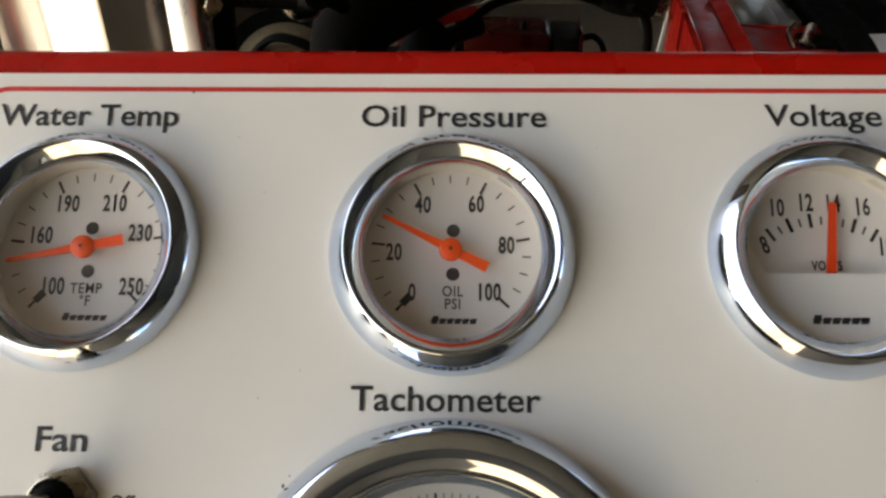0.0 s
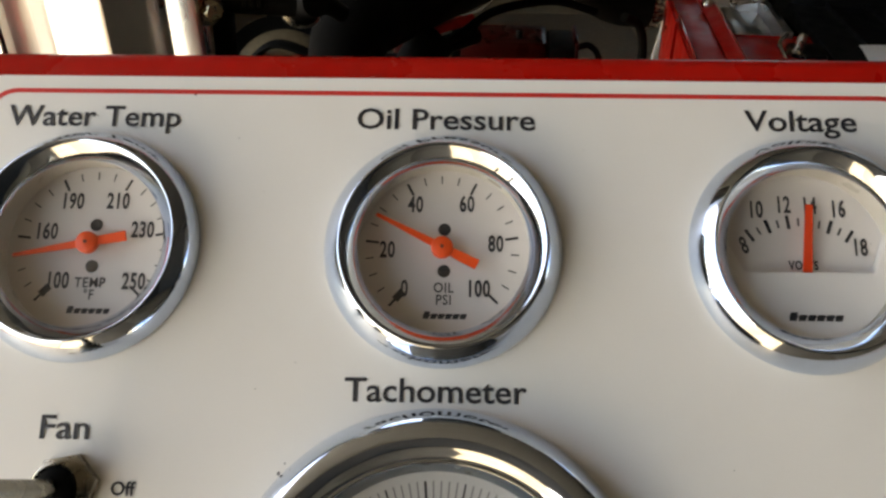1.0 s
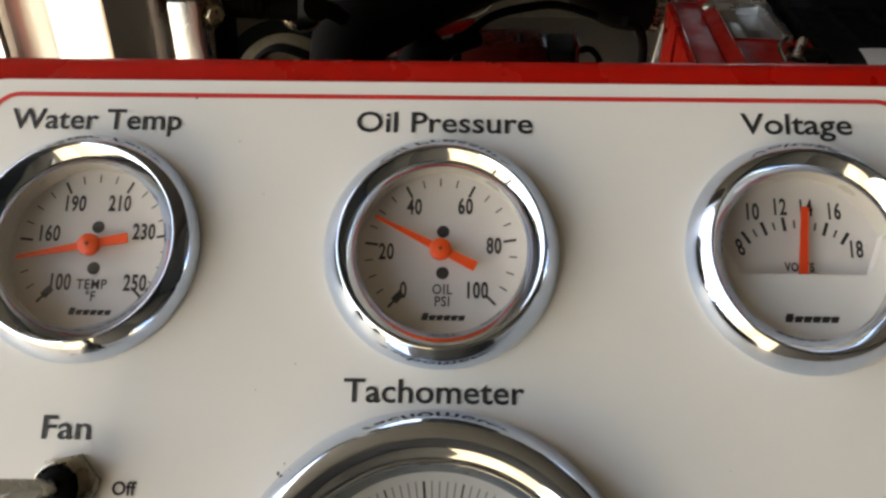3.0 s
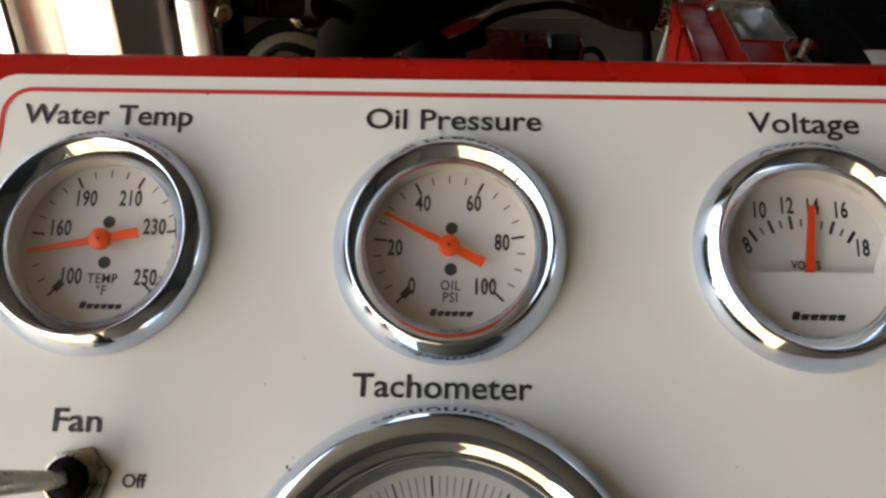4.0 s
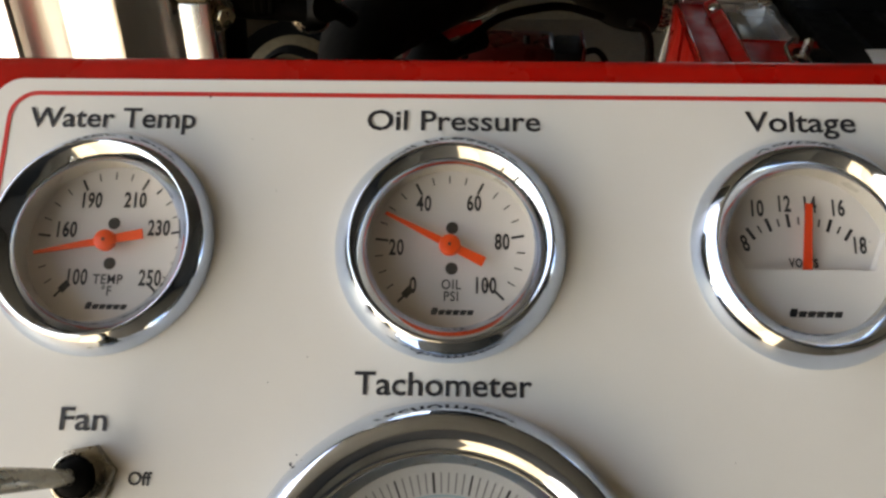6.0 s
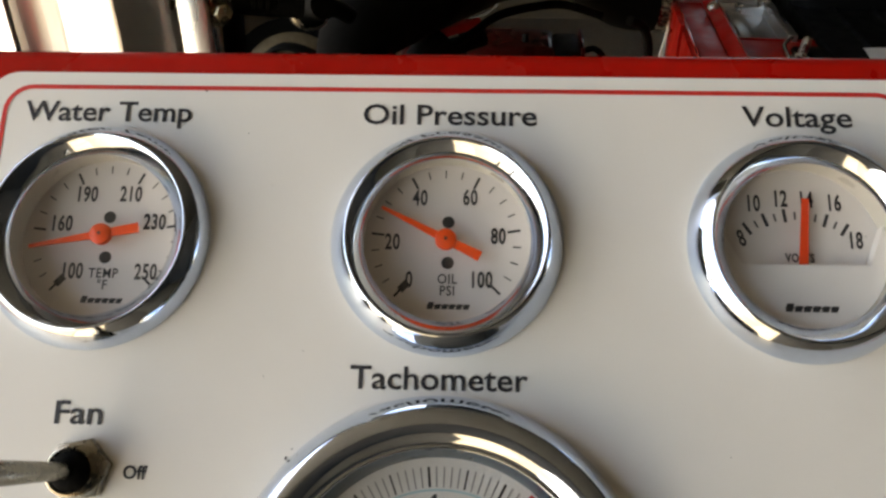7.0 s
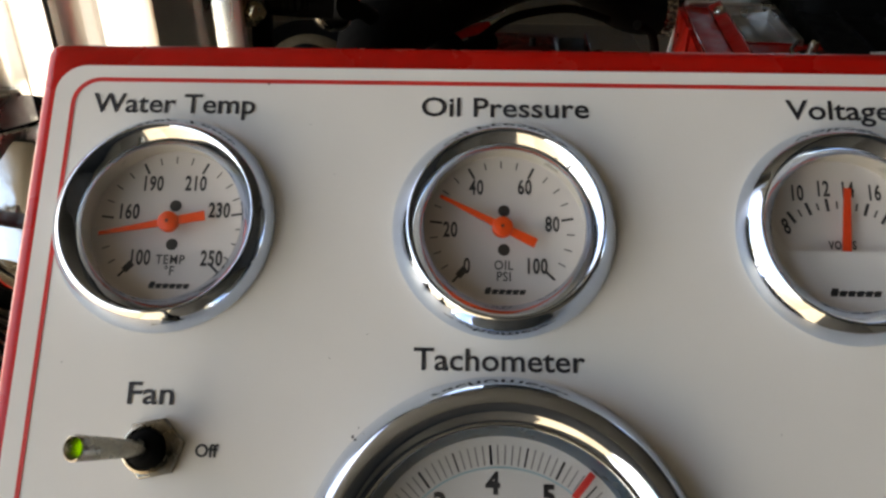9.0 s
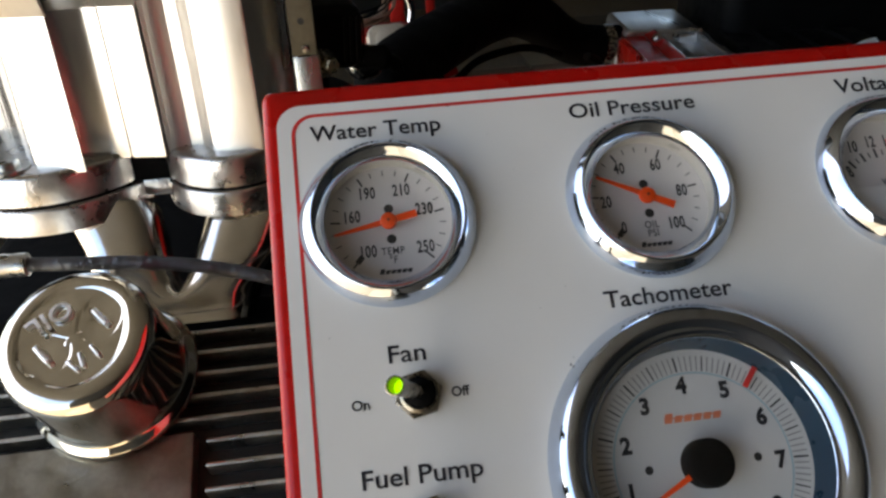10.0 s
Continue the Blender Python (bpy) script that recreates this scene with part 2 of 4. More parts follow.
def text_bmesh(body, cap, width=None, depth=0.00012, squeeze=1.0, bold=0.0, gap=1.0):
    """Letters with capitals `cap` high, centred on the origin; the width is set if given."""
    def raw(s):
        cu = bpy.data.curves.new("letters", "FONT")
        cu.body, cu.size, cu.extrude, cu.resolution_u, cu.offset, cu.space_character = s, 1.0, 0.0, 3, bold, gap
        ob = bpy.data.objects.new("letters", cu)
        scene.collection.objects.link(ob)
        dg = bpy.context.evaluated_depsgraph_get()
        me = bpy.data.meshes.new_from_object(ob.evaluated_get(dg))
        bpy.data.objects.remove(ob)
        bpy.data.curves.remove(cu)
        return me
    ref = raw("H")
    hs = [v.co.y for v in ref.vertices]
    ky = cap / (max(hs) - min(hs))
    bpy.data.meshes.remove(ref)
    me = raw(body)
    xs = [v.co.x for v in me.vertices]
    kx = width / (max(xs) - min(xs)) if width else ky * squeeze
    mid = (max(xs) + min(xs)) / 2
    bm = bmesh.new()
    bm.from_mesh(me)
    bpy.data.meshes.remove(me)
    for v in bm.verts:
        v.co = ((v.co.x - mid) * kx, v.co.y * ky - cap / 2, 0)
    if depth:
        geo = bmesh.ops.extrude_face_region(bm, geom=list(bm.faces))["geom"]
        for g in geo:
            if isinstance(g, bmesh.types.BMVert):
                g.co.z += depth
    return bm


def quad(bm, corners):
    bm.faces.new([bm.verts.new(c) for c in corners])


def radial_tick(bm, angle, r0, r1, w, z, at=(0, 0)):
    """A flat printed stroke on a dial; angle in degrees clockwise from the top."""
    a = radians(90 - angle)
    d, s = Vector((math.cos(a), math.sin(a), 0)), Vector((-math.sin(a), math.cos(a), 0)) * w / 2
    o = Vector((at[0], at[1], z))
    quad(bm, [o + d * r0 - s, o + d * r0 + s, o + d * r1 + s, o + d * r1 - s])


# ---- panel axes ----
PANEL = Matrix.Translation((0, 0, 1.10)) @ pose(0, 0, 0, -45)
FACE = PANEL @ pose(0, 0, 0, 90)          # x along the panel, y up it, z out of it


# ---- ground and shell ----
def build_shell():
    bm = bmesh.new()
    quad(bm, [(-120, -120, 0), (120, -120, 0), (120, 120, 0), (-120, 120, 0)])
    tagged(part("ground", bm, DRIVE), "pale weathered concrete drive around the workshop", "ground", kind="structure")
    floor = root("floor", Matrix(), "dull brown concrete workshop floor with sawn joints", "floor", kind="structure")
    for i in range(4):
        for j in range(8):
            x0, y0 = -2.5 + i * 1.7, -3.1 + j * 1.22
            part("slab", box((1.69, 1.21, 0.06), (x0 + 0.85, y0 + 0.61, -0.015), 0.004), CONCRETE, floor)
    # ceiling and walls are added out of view to block and shape daylight
    tagged(part("ceiling", box((6.25, 9.4, 0.12), (1.2, 1.6, 2.76)), CEILING), "plain dull tan ceiling, unseen, added to shape the light", "ceiling", kind="structure")
    back = root("wall_north", Matrix(), "dark charcoal back wall with an unseen opening added to light the radiator", "wall", kind="structure")
    # high opening added to light the radiator and red frame from behind
    for x0, x1, z0, z1 in ((-1.9, 1.6, 0, 2.7), (3.0, 4.27, 0, 2.7), (1.6, 3.0, 0, 1.95), (1.6, 3.0, 2.6, 2.7)):
        part("wall_panel", box((x1 - x0, 0.15, z1 - z0), ((x0 + x1) / 2, 6.2, (z0 + z1) / 2)), WALL, back)
    tagged(part("wall_east", box((0.15, 9.1, 2.7), (4.2, 1.6, 1.35)), WALL), "unseen dark charcoal side wall added to close the room", "wall", kind="structure")
    tagged(part("wall_west", box((0.15, 4.5, 2.7), (-1.9, 3.85, 1.35)), WALL), "unseen dark charcoal wall added beside the open bay to block light", "wall", kind="structure")
    tagged(part("wall_south", box((5.65, 0.15, 2.7), (1.375, -3.0, 1.35)), WALL), "unseen dark charcoal front wall added to limit the light", "wall", kind="structure")


build_shell()


# ---- control panel ----
GAUGES = [(-0.1016, 0.0), (0.0, 0.0), (0.1028, 0.0)]
TACH = (0.0, -0.1022)
HOLES = [(x, y - 0.001, 0.0288) for x, y in GAUGES] + [(*TACH, 0.046)]


def build_panel():
    thing = root("control_panel", FACE, "red painted steel control panel with a white printed face", "control panel")
    x0, x1, y0, y1 = -0.1465, 0.1465, -0.30, 0.0593
    bm = bmesh.new()
    rings, edges = [], []
    for inset, z in ((0.0042, 0.0), (0.0020, -0.0004), (0.0006, -0.0018), (0.0, -0.0045), (0.0, -0.066)):
        vs, es = loop(bm, rounded_rect(x0 + inset, x1 - inset, y0 + inset, y1 - inset, 0.0045 - inset * 0.5, 5), z)
        rings.append(vs)
        if z == 0.0:
            edges += es
    for cx, cy, r in HOLES:
        edges += loop(bm, circle(cx, cy, r), 0.0)[1]
    bmesh.ops.triangle_fill(bm, use_beauty=True, edges=edges)
    for a, b in zip(rings, rings[1:]):
        bridge(bm, a, b)
    part("case", bm, RED, thing, "red enamelled folded steel case")
    # unseen black cover, added so the towers do not mirror red
    bm = extrude_outline(rounded_rect(x0 + 0.002, x1 - 0.002, y0 + 0.002, y1 - 0.002, 0.004), -0.0685, -0.0655)
    part("back_cover", bm, BLACK_PAINT, thing, "unseen black back cover, added to keep red out of reflections")

    bm = bmesh.new()
    edges = loop(bm, rounded_rect(-0.1409, 0.1409, -0.294, 0.0505, 0.0095), 0.0006)[1]
    for cx, cy, r in HOLES:
        edges += loop(bm, circle(cx, cy, r), 0.0006)[1]
    bmesh.ops.triangle_fill(bm, use_beauty=True, edges=edges)
    rim = [e for e in bm.edges if len(e.link_faces) == 1]
    ext = bmesh.ops.extrude_edge_only(bm, edges=rim)["geom"]
    for g in ext:
        if isinstance(g, bmesh.types.BMVert):
            g.co.z = 0.0001
    face = part("face_plate", bm, WHITE, thing, "satin white printed face plate")

    bm = bmesh.new()
    a = loop(bm, rounded_rect(-0.1354, 0.1354, -0.2885, 0.0463, 0.0088), 0.00075)[0]
    b = loop(bm, rounded_rect(-0.1340, 0.1340, -0.2871, 0.0449, 0.0075), 0.00075)[0]
    bridge(bm, a, b)
    part("border_line", bm, RED_INK, face, "thin red printed border line")

    def label(body, x0, x1, base, cap):
        part("lettering", text_bmesh(body, cap, x1 - x0, 0.00008, bold=0.020 if cap < 0.004 else 0.012), BLACK_INK, face, 'black printed words "%s"' % body,
             pose((x0 + x1) / 2, base + cap / 2, 0.00075))
    label("Water Temp", -0.1283, -0.0773, 0.0346, 0.0064)
    label("Oil Pressure", -0.0254, 0.0264, 0.0346, 0.0064)
    label("Voltage", 0.0869, 0.1190, 0.0352, 0.0064)
    label("Tachometer", -0.0256, 0.0236, -0.0434, 0.0064)
    label("Fan", -0.1069, -0.0936, -0.0546, 0.0063)
    label("Fuel Pump", -0.1202, -0.0785, -0.0966, 0.0063)
    label("On", -0.1215, -0.1152, -0.0699, 0.0036)
    label("Off", -0.0861, -0.0796, -0.0688, 0.0036)

    rng = random.Random(5)
    bm = bmesh.new()
    spots = [(-0.0420, -0.0625, 0.0005), (-0.0735, 0.0447, 0.0004), (-0.0405, -0.0600, 0.00025)]
    spots += [(rng.uniform(-0.135, 0.135), rng.uniform(-0.12, 0.045), rng.uniform(0.00008, 0.0002)) for _ in range(26)]
    for x, y, r in spots:
        vs = [bm.verts.new((x + r * rng.uniform(0.7, 1.2) * math.cos(k), y + r * rng.uniform(0.7, 1.2) * math.sin(k), 0.0008))
              for k in (0, 1.05, 2.1, 3.14, 4.2, 5.2)]
        bm.faces.new(vs)
    tagged(part("grime_specks", bm, GREY_INK, face, "small dark specks of grime"), kind="stuff")

    # unseen legs carry the case from the floor; black keeps red from reflections
    for x in (-0.09, 0.09):
        bm = box((0.03, 0.03, 0.91), (0, 0, 0), 0.003)
        part("leg", bm, BLACK_PAINT, thing, "black square steel leg", FACE.inverted() @ pose(x, -0.12, 0.455))
    return thing


build_panel()


def needle(parent, angle, tip, tail, z, at=(0, 0), hub=0.0032):
    """An orange pointer with its hub."""
    bm = bmesh.new()
    a = radians(90 - angle)
    d, s = Vector((math.cos(a), math.sin(a), 0)), Vector((-math.sin(a), math.cos(a), 0))
    o = Vector((at[0], at[1], z))
    low = [o - d * tail - s * 0.0015, o - d * tail + s * 0.0015, o + s * 0.0012, o + d * tip + s * 0.0005, o + d * tip - s * 0.0005, o - s * 0.0012]
    v0 = [bm.verts.new(p) for p in low]
    v1 = [bm.verts.new(p + Vector((0, 0, 0.0006))) for p in low]
    bridge(bm, v0, v1)
    bm.faces.new(v0)
    bm.faces.new(v1)
    ob = part("needle", bm, ORANGE, parent, "bright orange pointer")
    bm = lathe([(0, 0.0016), (hub * 0.75, 0.0016), (hub * 0.95, 0.0012), (hub, 0.0006), (hub, -0.0006), (0, -0.0006)], 28)
    part("hub", bm, ORANGE, ob, "", pose(at[0], at[1], z))
    bm = lathe([(0, 0.0018), (0.00045, 0.0018), (0.00045, 0.0015)], 12)
    part("pin", bm, DARK_HOLE, ob, "dark centre pin", pose(at[0], at[1], z))


SMALL_BEZEL = [(0.0329, 0.0003), (0.0334, 0.0007), (0.0335, 0.0013), (0.0332, 0.0022), (0.0321, 0.0045), (0.0312, 0.0059), (0.0294, 0.0081),
               (0.0288, 0.0087), (0.0285, 0.0090), (0.0282, 0.00905), (0.0279, 0.0088), (0.0269, 0.00776), (0.0255, 0.0060), (0.0240, 0.00415), (0.0239, 0.0037)]
BODY = [(0.0275, -0.0064), (0.0275, -0.045), (0.0, -0.045)]
DZ = -0.0050


def gauge_glass(thing, r, z):
    ob = part("glass", lathe([(0, z), (r, z)], 64), GLASS, thing, "clear flat gauge glass")
    if ob.data.polygons[0].normal.z < 0:
        ob.data.flip_normals()


def gauge_shell(name, x, y, label, dx=0.0):
    """The housing sits a millimetre below the pointer's axis, on which the thing is centred."""
    thing = root(name, FACE @ pose(x, y, 0), label, "gauge", "gauges on the panel")
    low = pose(dx, -0.0010, 0)
    part("bezel", lathe(SMALL_BEZEL, 96), CHROME, thing, "polished chrome bezel", low, angle=80)
    part("body", lathe(BODY, 48), PLASTIC, thing, "", low)
    part("inner_sleeve", lathe([(0.0240, 0.0039), (0.0246, 0.0020), (0.0248, DZ)], 64), SLEEVE, thing, "cream inner sleeve", low)
    dial = part("dial", lathe([(0, DZ), (0.0270, DZ), (0.0270, DZ - 0.001)], 64), DIAL, thing, "off-white printed dial")
    ob = part("glass", lathe([(0, 0.0037), (0.0241, 0.0037)], 64), GLASS, thing, "clear flat gauge glass", low)
    if ob.data.polygons[0].normal.z < 0:
        ob.data.flip_normals()
    return thing, dial


def numeral(dial, body, x, y, cap, width=None, squeeze=0.72, mat=None, turn=0.0, z=None, bold=0.012):
    part("numeral", text_bmesh(body, cap, width, 0.00005, squeeze, bold, 1.10), mat or BLACK_INK, dial, "",
         pose(x, y, (DZ if z is None else z) + 0.00012, 0, 0, turn))


def logo_bar(dial, x, y, w, h, mat, z):
    """A maker's mark, kept to plain slanted strokes."""
    bm = bmesh.new()
    k = h * 0.25
    n = 6
    for i in range(n):
        a, b = x - w / 2 + w * i / n, x - w / 2 + w * (i + 0.8) / n
        hh = h if i == 0 else h * 0.72
        quad(bm, [(a, y - h / 2, z), (b, y - h / 2, z), (b + k, y - h / 2 + hh, z), (a + k, y - h / 2 + hh, z)])
    quad(bm, [(x - w / 2, y - h * 0.1, z), (x + w / 2, y - h * 0.1, z), (x + w / 2, y + h * 0.06, z), (x - w / 2, y + h * 0.06, z)])
    part("maker_mark", bm, mat, dial, "slanted dark maker mark")


def round_gauge(name, x, label, marks, pointer, unit, tip, tail, dx=0.0):
    thing, dial = gauge_shell(name, x, 0, label, dx)
    z = DZ + 0.00012
    majors = [-138, -84, -28, 26, 80, 134]
    for a in majors:
        bm = bmesh.new()
        radial_tick(bm, a, 0.0184, 0.0222, 0.00075, z)
        part("tick", bm, BLACK_INK, dial)
    for a, b in zip(majors, majors[1:]):
        for k in (1, 2, 3):
            bm = bmesh.new()
            radial_tick(bm, a + (b - a) * k / 4, 0.0198, 0.0222, 0.00040, z)
            part("tick", bm, GREY_INK, dial)
    bm = bmesh.new()
    radial_tick(bm, -138, 0.0164, 0.0198, 0.0022, z + 0.00003)
    part("zero_mark", bm, BLACK_INK, dial)
    for (body, nx, ny) in marks:
        numeral(dial, body, nx, ny, 0.0049, squeeze=0.63, bold=0.026)
    for hy in (0.0060, -0.0063):
        part("dial_hole", lathe([(0, 0), (0.00185, 0)], 24), DARK_HOLE, dial, "dark round dial hole", pose(0.0006, hy, z))
    for i, line in enumerate(unit):
        numeral(dial, line, 0.0006, -0.0110 - 0.0035 * i, 0.0029, squeeze=0.85, bold=0.012)
    logo_bar(dial, 0.0010, -0.0190, 0.0125, 0.0021, BLACK_INK, z)
    needle(thing, pointer, tip, tail, -0.0018)
    return thing


round_gauge("water_temperature_gauge", GAUGES[0][0], "chrome-rimmed water temperature gauge with an orange pointer",
            [("100", -0.0085, -0.0103), ("160", -0.0135, 0.0042), ("190", -0.0069, 0.0134), ("210", 0.0062, 0.0136),
             ("230", 0.0143, 0.0050), ("250", 0.0132, -0.0103)], -101, ("TEMP", "°F"), 0.0212, 0.0112)
round_gauge("oil_pressure_gauge", GAUGES[1][0], "chrome-rimmed oil pressure gauge with an orange pointer",
            [("0", -0.0106, -0.0112), ("20", -0.0158, 0.0001), ("40", -0.0080, 0.0137), ("60", 0.0070, 0.0140),
             ("80", 0.0154, 0.0022), ("100", 0.0108, -0.0110)], -63.5, ("OIL", "PSI"), 0.0212, 0.0112, 0.0004)


def voltage_gauge():
    thing, dial = gauge_shell("voltage_gauge", GAUGES[2][0], 0, "chrome-rimmed voltmeter with a half dial and red-orange pointer", -0.0006)
    z = DZ + 0.00012
    px, py = -0.0004, -0.0159
    for i in range(6):
        a = -33.6 + 13.4 * i
        bm = bmesh.new()
        radial_tick(bm, a, 0.0236, 0.0277, 0.0010, z, (px, py))
        part("tick", bm, BLACK_INK, dial)
        if i < 5:
            bm = bmesh.new()
            radial_tick(bm, a + 6.7, 0.0243, 0.0267, 0.0006, z, (px, py))
            part("tick", bm, GREY_INK, dial)
    for body, x, y, turn in (("8", -0.0165, 0.0028, 18), ("10", -0.0121, 0.0135, 0), ("12", -0.0041, 0.0150, 0),
                             ("14", 0.0034, 0.0148, 0), ("16", 0.0115, 0.0139, 0), ("18", 0.0168, 0.0026, 0)):
        numeral(dial, body, x, y, 0.0051, squeeze=0.60, turn=turn, bold=0.026)
    numeral(dial, "VOLTS", 0.0, -0.0030, 0.0027, squeeze=0.72, bold=0.030)
    # cover plate with the lower half of the window cut out of its top edge
    cx, cy, r = -0.0006, -0.0010, 0.0245
    pts = [(cx + r * math.cos(t), cy + r * math.sin(t)) for t in [radians(164 + 212 * k / 44) for k in range(45)]]
    pts += [(0.0182, -0.0059), (-0.0180, -0.0060)]
    bm = bmesh.new()
    a = [bm.verts.new((x, y, -0.0012)) for x, y in pts]
    b = [bm.verts.new((x, y, DZ + 0.0003)) for x, y in pts]
    bridge(bm, a, b)
    bmesh.ops.triangle_fill(bm, use_beauty=True, edges=[e for e in bm.edges if e.is_boundary and all(v.co.z > -0.002 for v in e.verts)])
    cover = part("cover_plate", bm, DIAL_COVER, thing, "plain white half-round cover plate")
    logo_bar(cover, 0.0006, -0.0184, 0.0150, 0.0024, BLACK_INK, -0.0010)
    bm = bmesh.new()
    low = [bm.verts.new(p) for p in ((-0.0013, -0.002, 0), (0.0013, -0.002, 0), (0.0010, 0.0196, 0), (-0.0010, 0.0196, 0))]
    top = [bm.verts.new(v.co + Vector((0, 0, 0.0006))) for v in low]
    bridge(bm, low, top)
    bm.faces.new(low)
    bm.faces.new(top)
    part("needle", bm, RED_ORANGE, thing, "bright red-orange pointer", pose(-0.0001, -0.0054, -0.0026, 0, 0, -5.9))


voltage_gauge()


def tachometer():
    thing = root("tachometer", FACE @ pose(TACH[0], TACH[1], 0), "large chrome-rimmed tachometer with a white dial", "gauge", "gauges on the panel")
    bezel = [(0.0558, 0.0004), (0.0565, 0.0010), (0.0564, 0.0022), (0.0548, 0.0066), (0.0540, 0.0083), (0.0530, 0.0097), (0.0516, 0.0109), (0.0500, 0.0115),
             (0.0484, 0.0114), (0.0468, 0.0107), (0.0453, 0.0095), (0.0441, 0.0084), (0.0434, 0.0081), (0.0429, 0.0083), (0.0425, 0.0080), (0.0423, 0.0073)]
    high = pose(0, 0.0008, 0)
    part("bezel", lathe(bezel, 128), CHROME, thing, "broad rounded chrome bezel", high, angle=80)
    # sleeve's dark blue imitates a reflection in bright metal
    part("inner_sleeve", lathe([(0.0424, 0.0077), (0.0417, 0.0050), (0.0408, 0.0010), (0.0400, -0.0030)], 96), SLEEVE_DARK, thing, "inner sleeve with a dark blue reflection put into its colour", high)
    part("body", lathe([(0.045, -0.0042), (0.045, -0.06), (0, -0.06)], 64), PLASTIC, thing)
    zd = -0.0028
    dial = part("dial", lathe([(0, zd), (0.0418, zd), (0.0418, zd - 0.001)], 96), TACH_DIAL, thing, "off-white printed dial")
    z = zd + 0.00012
    gauge_glass(thing, 0.0424, 0.0074)

    def turn(n):
        return -5.0 + 32.6 * (n - 4)
    for k in range(81):
        big, mid = k % 10 == 0, k % 5 == 0
        bm = bmesh.new()
        radial_tick(bm, turn(k / 10), 0.0330, 0.0384, 0.0007 if big else 0.0005 if mid else 0.00036, z)
        part("tick", bm, BLACK_INK if big or mid else TICK_INK, dial)
    part("blue_ring", lathe([(0.0320, z), (0.0325, z)], 96), BLUE_INK, dial, "thin pale blue printed ring")
    for n in range(9):
        a = radians(90 - turn(n))
        numeral(dial, str(n), 0.0284 * math.cos(a), 0.0284 * math.sin(a), 0.0062, squeeze=0.95, z=zd, bold=0.045)
    for x in (-0.0200, 0.0200):
        part("dial_hole", lathe([(0, 0), (0.0015, 0)], 24), DARK_HOLE, dial, "", pose(x, 0, z))
    logo_bar(dial, -0.0005, 0.0168, 0.0215, 0.0034, PALE_ORANGE, z)
    bm = bmesh.new()
    a = radians(90 - 39)
    box((0.0085, 0.0020, 0.0008), (0.0358, 0, zd + 0.0030), 0.0002, bm=bm)
    part("redline_marker", bm, RED_INK, thing, "dark red shift marker", pose(0, 0, 0, 0, 0, math.degrees(a)))
    needle(thing, -117, 0.0315, 0.006, 0.0018)
    part("hub_cap", lathe([(0, 0.0058), (0.0066, 0.0058), (0.0080, 0.0052), (0.0085, 0.0040), (0.0085, -0.0028)], 48), PLASTIC, thing, "black round hub cap")


tachometer()


def toggle_switch(x, y, label):
    thing = root("toggle_switch", FACE @ pose(x, y, 0.0006), label, "toggle switch", "switches on the panel")
    hexa = [(0.0088 * math.cos(radians(60 * k + 12)), 0.0088 * math.sin(radians(60 * k + 12))) for k in range(6)]
    part("hex_nut", extrude_outline(hexa, 0.0, 0.0026, 0.0006), NICKEL, thing, "dull nickel hexagon nut")
    prof = [(0.0070, 0.0024)]
    for k in range(6):
        prof += [(0.0068, 0.0026 + k * 0.0007), (0.0063, 0.00295 + k * 0.0007)]
    prof += [(0.0066, 0.0070), (0.0060, 0.0074), (0.0054, 0.0066)]
    part("threaded_bushing", lathe(prof, 40), NICKEL, thing, "threaded nickel bushing", angle=60)
    part("boot", lathe([(0.0055, 0.0064), (0.0050, 0.0076), (0.0034, 0.0090), (0, 0.0094)], 32), RUBBER, thing, "black lever socket")
    lean = Matrix.Translation((0, 0, 0.0065)) @ pose(0, 0, 0, 0, -19, 0)
    prof = [(0.0022, 0.0), (0.0023, 0.003), (0.0030, 0.018), (0.0033, 0.0250), (0.0032, 0.0257), (0.0029, 0.0259), (0.0027, 0.0256), (0.0026, 0.0183)]
    lever = part("lever", lathe(prof, 32), NICKEL, thing, "bright metal bat lever", lean)
    part("lamp_tip", lathe([(0.0026, 0.0186), (0.0022, 0.0196), (0.0013, 0.0203), (0, 0.0205)], 24), GREEN_LED, lever, "glowing green lamp tip")


toggle_switch(-0.0978, -0.0668, "metal toggle switch with a green lamp tip, set to on")
toggle_switch(-0.0985, -0.1095, "metal toggle switch below the fuel pump lettering")


# ---- engine: valve cover and breather ----
VC = pose(-0.2588, 0.0955, 0.9724, 27.4)        # x along the fins, z out of the cover
CAP_TOP = Vector((-0.2559, 0.0656, 1.0248))
CAP_AXIS = Vector((-0.0744, -0.5993, 1.0)).normalized()


def valve_cover():
    thing = root("valve_cover", VC, "finned aluminium valve cover, dulled with age", "valve cover")
    # body is near black, far darker than the fins, for contrast
    part("cover_body", box((0.62, 0.128, 0.055), (0.085, -0.030, -0.0375), 0.008, seg=3), GROOVE, thing, "near-black grooves between the fins")
    for k in range(9):
        s = 0.0265 - 0.01305 * k
        x0 = -0.215 if k < 5 else 0.0545
        x1 = 0.36
        part("fin", box((x1 - x0, 0.0026, 0.0125), ((x0 + x1) / 2, s, -0.0044), 0.0010, seg=2), FIN_METAL, thing, "")
    part("plain_pad", box((0.262, 0.062, 0.0125), (-0.083, -0.0640, -0.0044), 0.0014), PAD_METAL, thing, "flat unfinned pad")
    part("filler_neck", lathe([(0.030, 0.010), (0.030, -0.012)], 40), PAD_METAL, thing, "", pose(0.0064, 0.001, 0))


valve_cover()


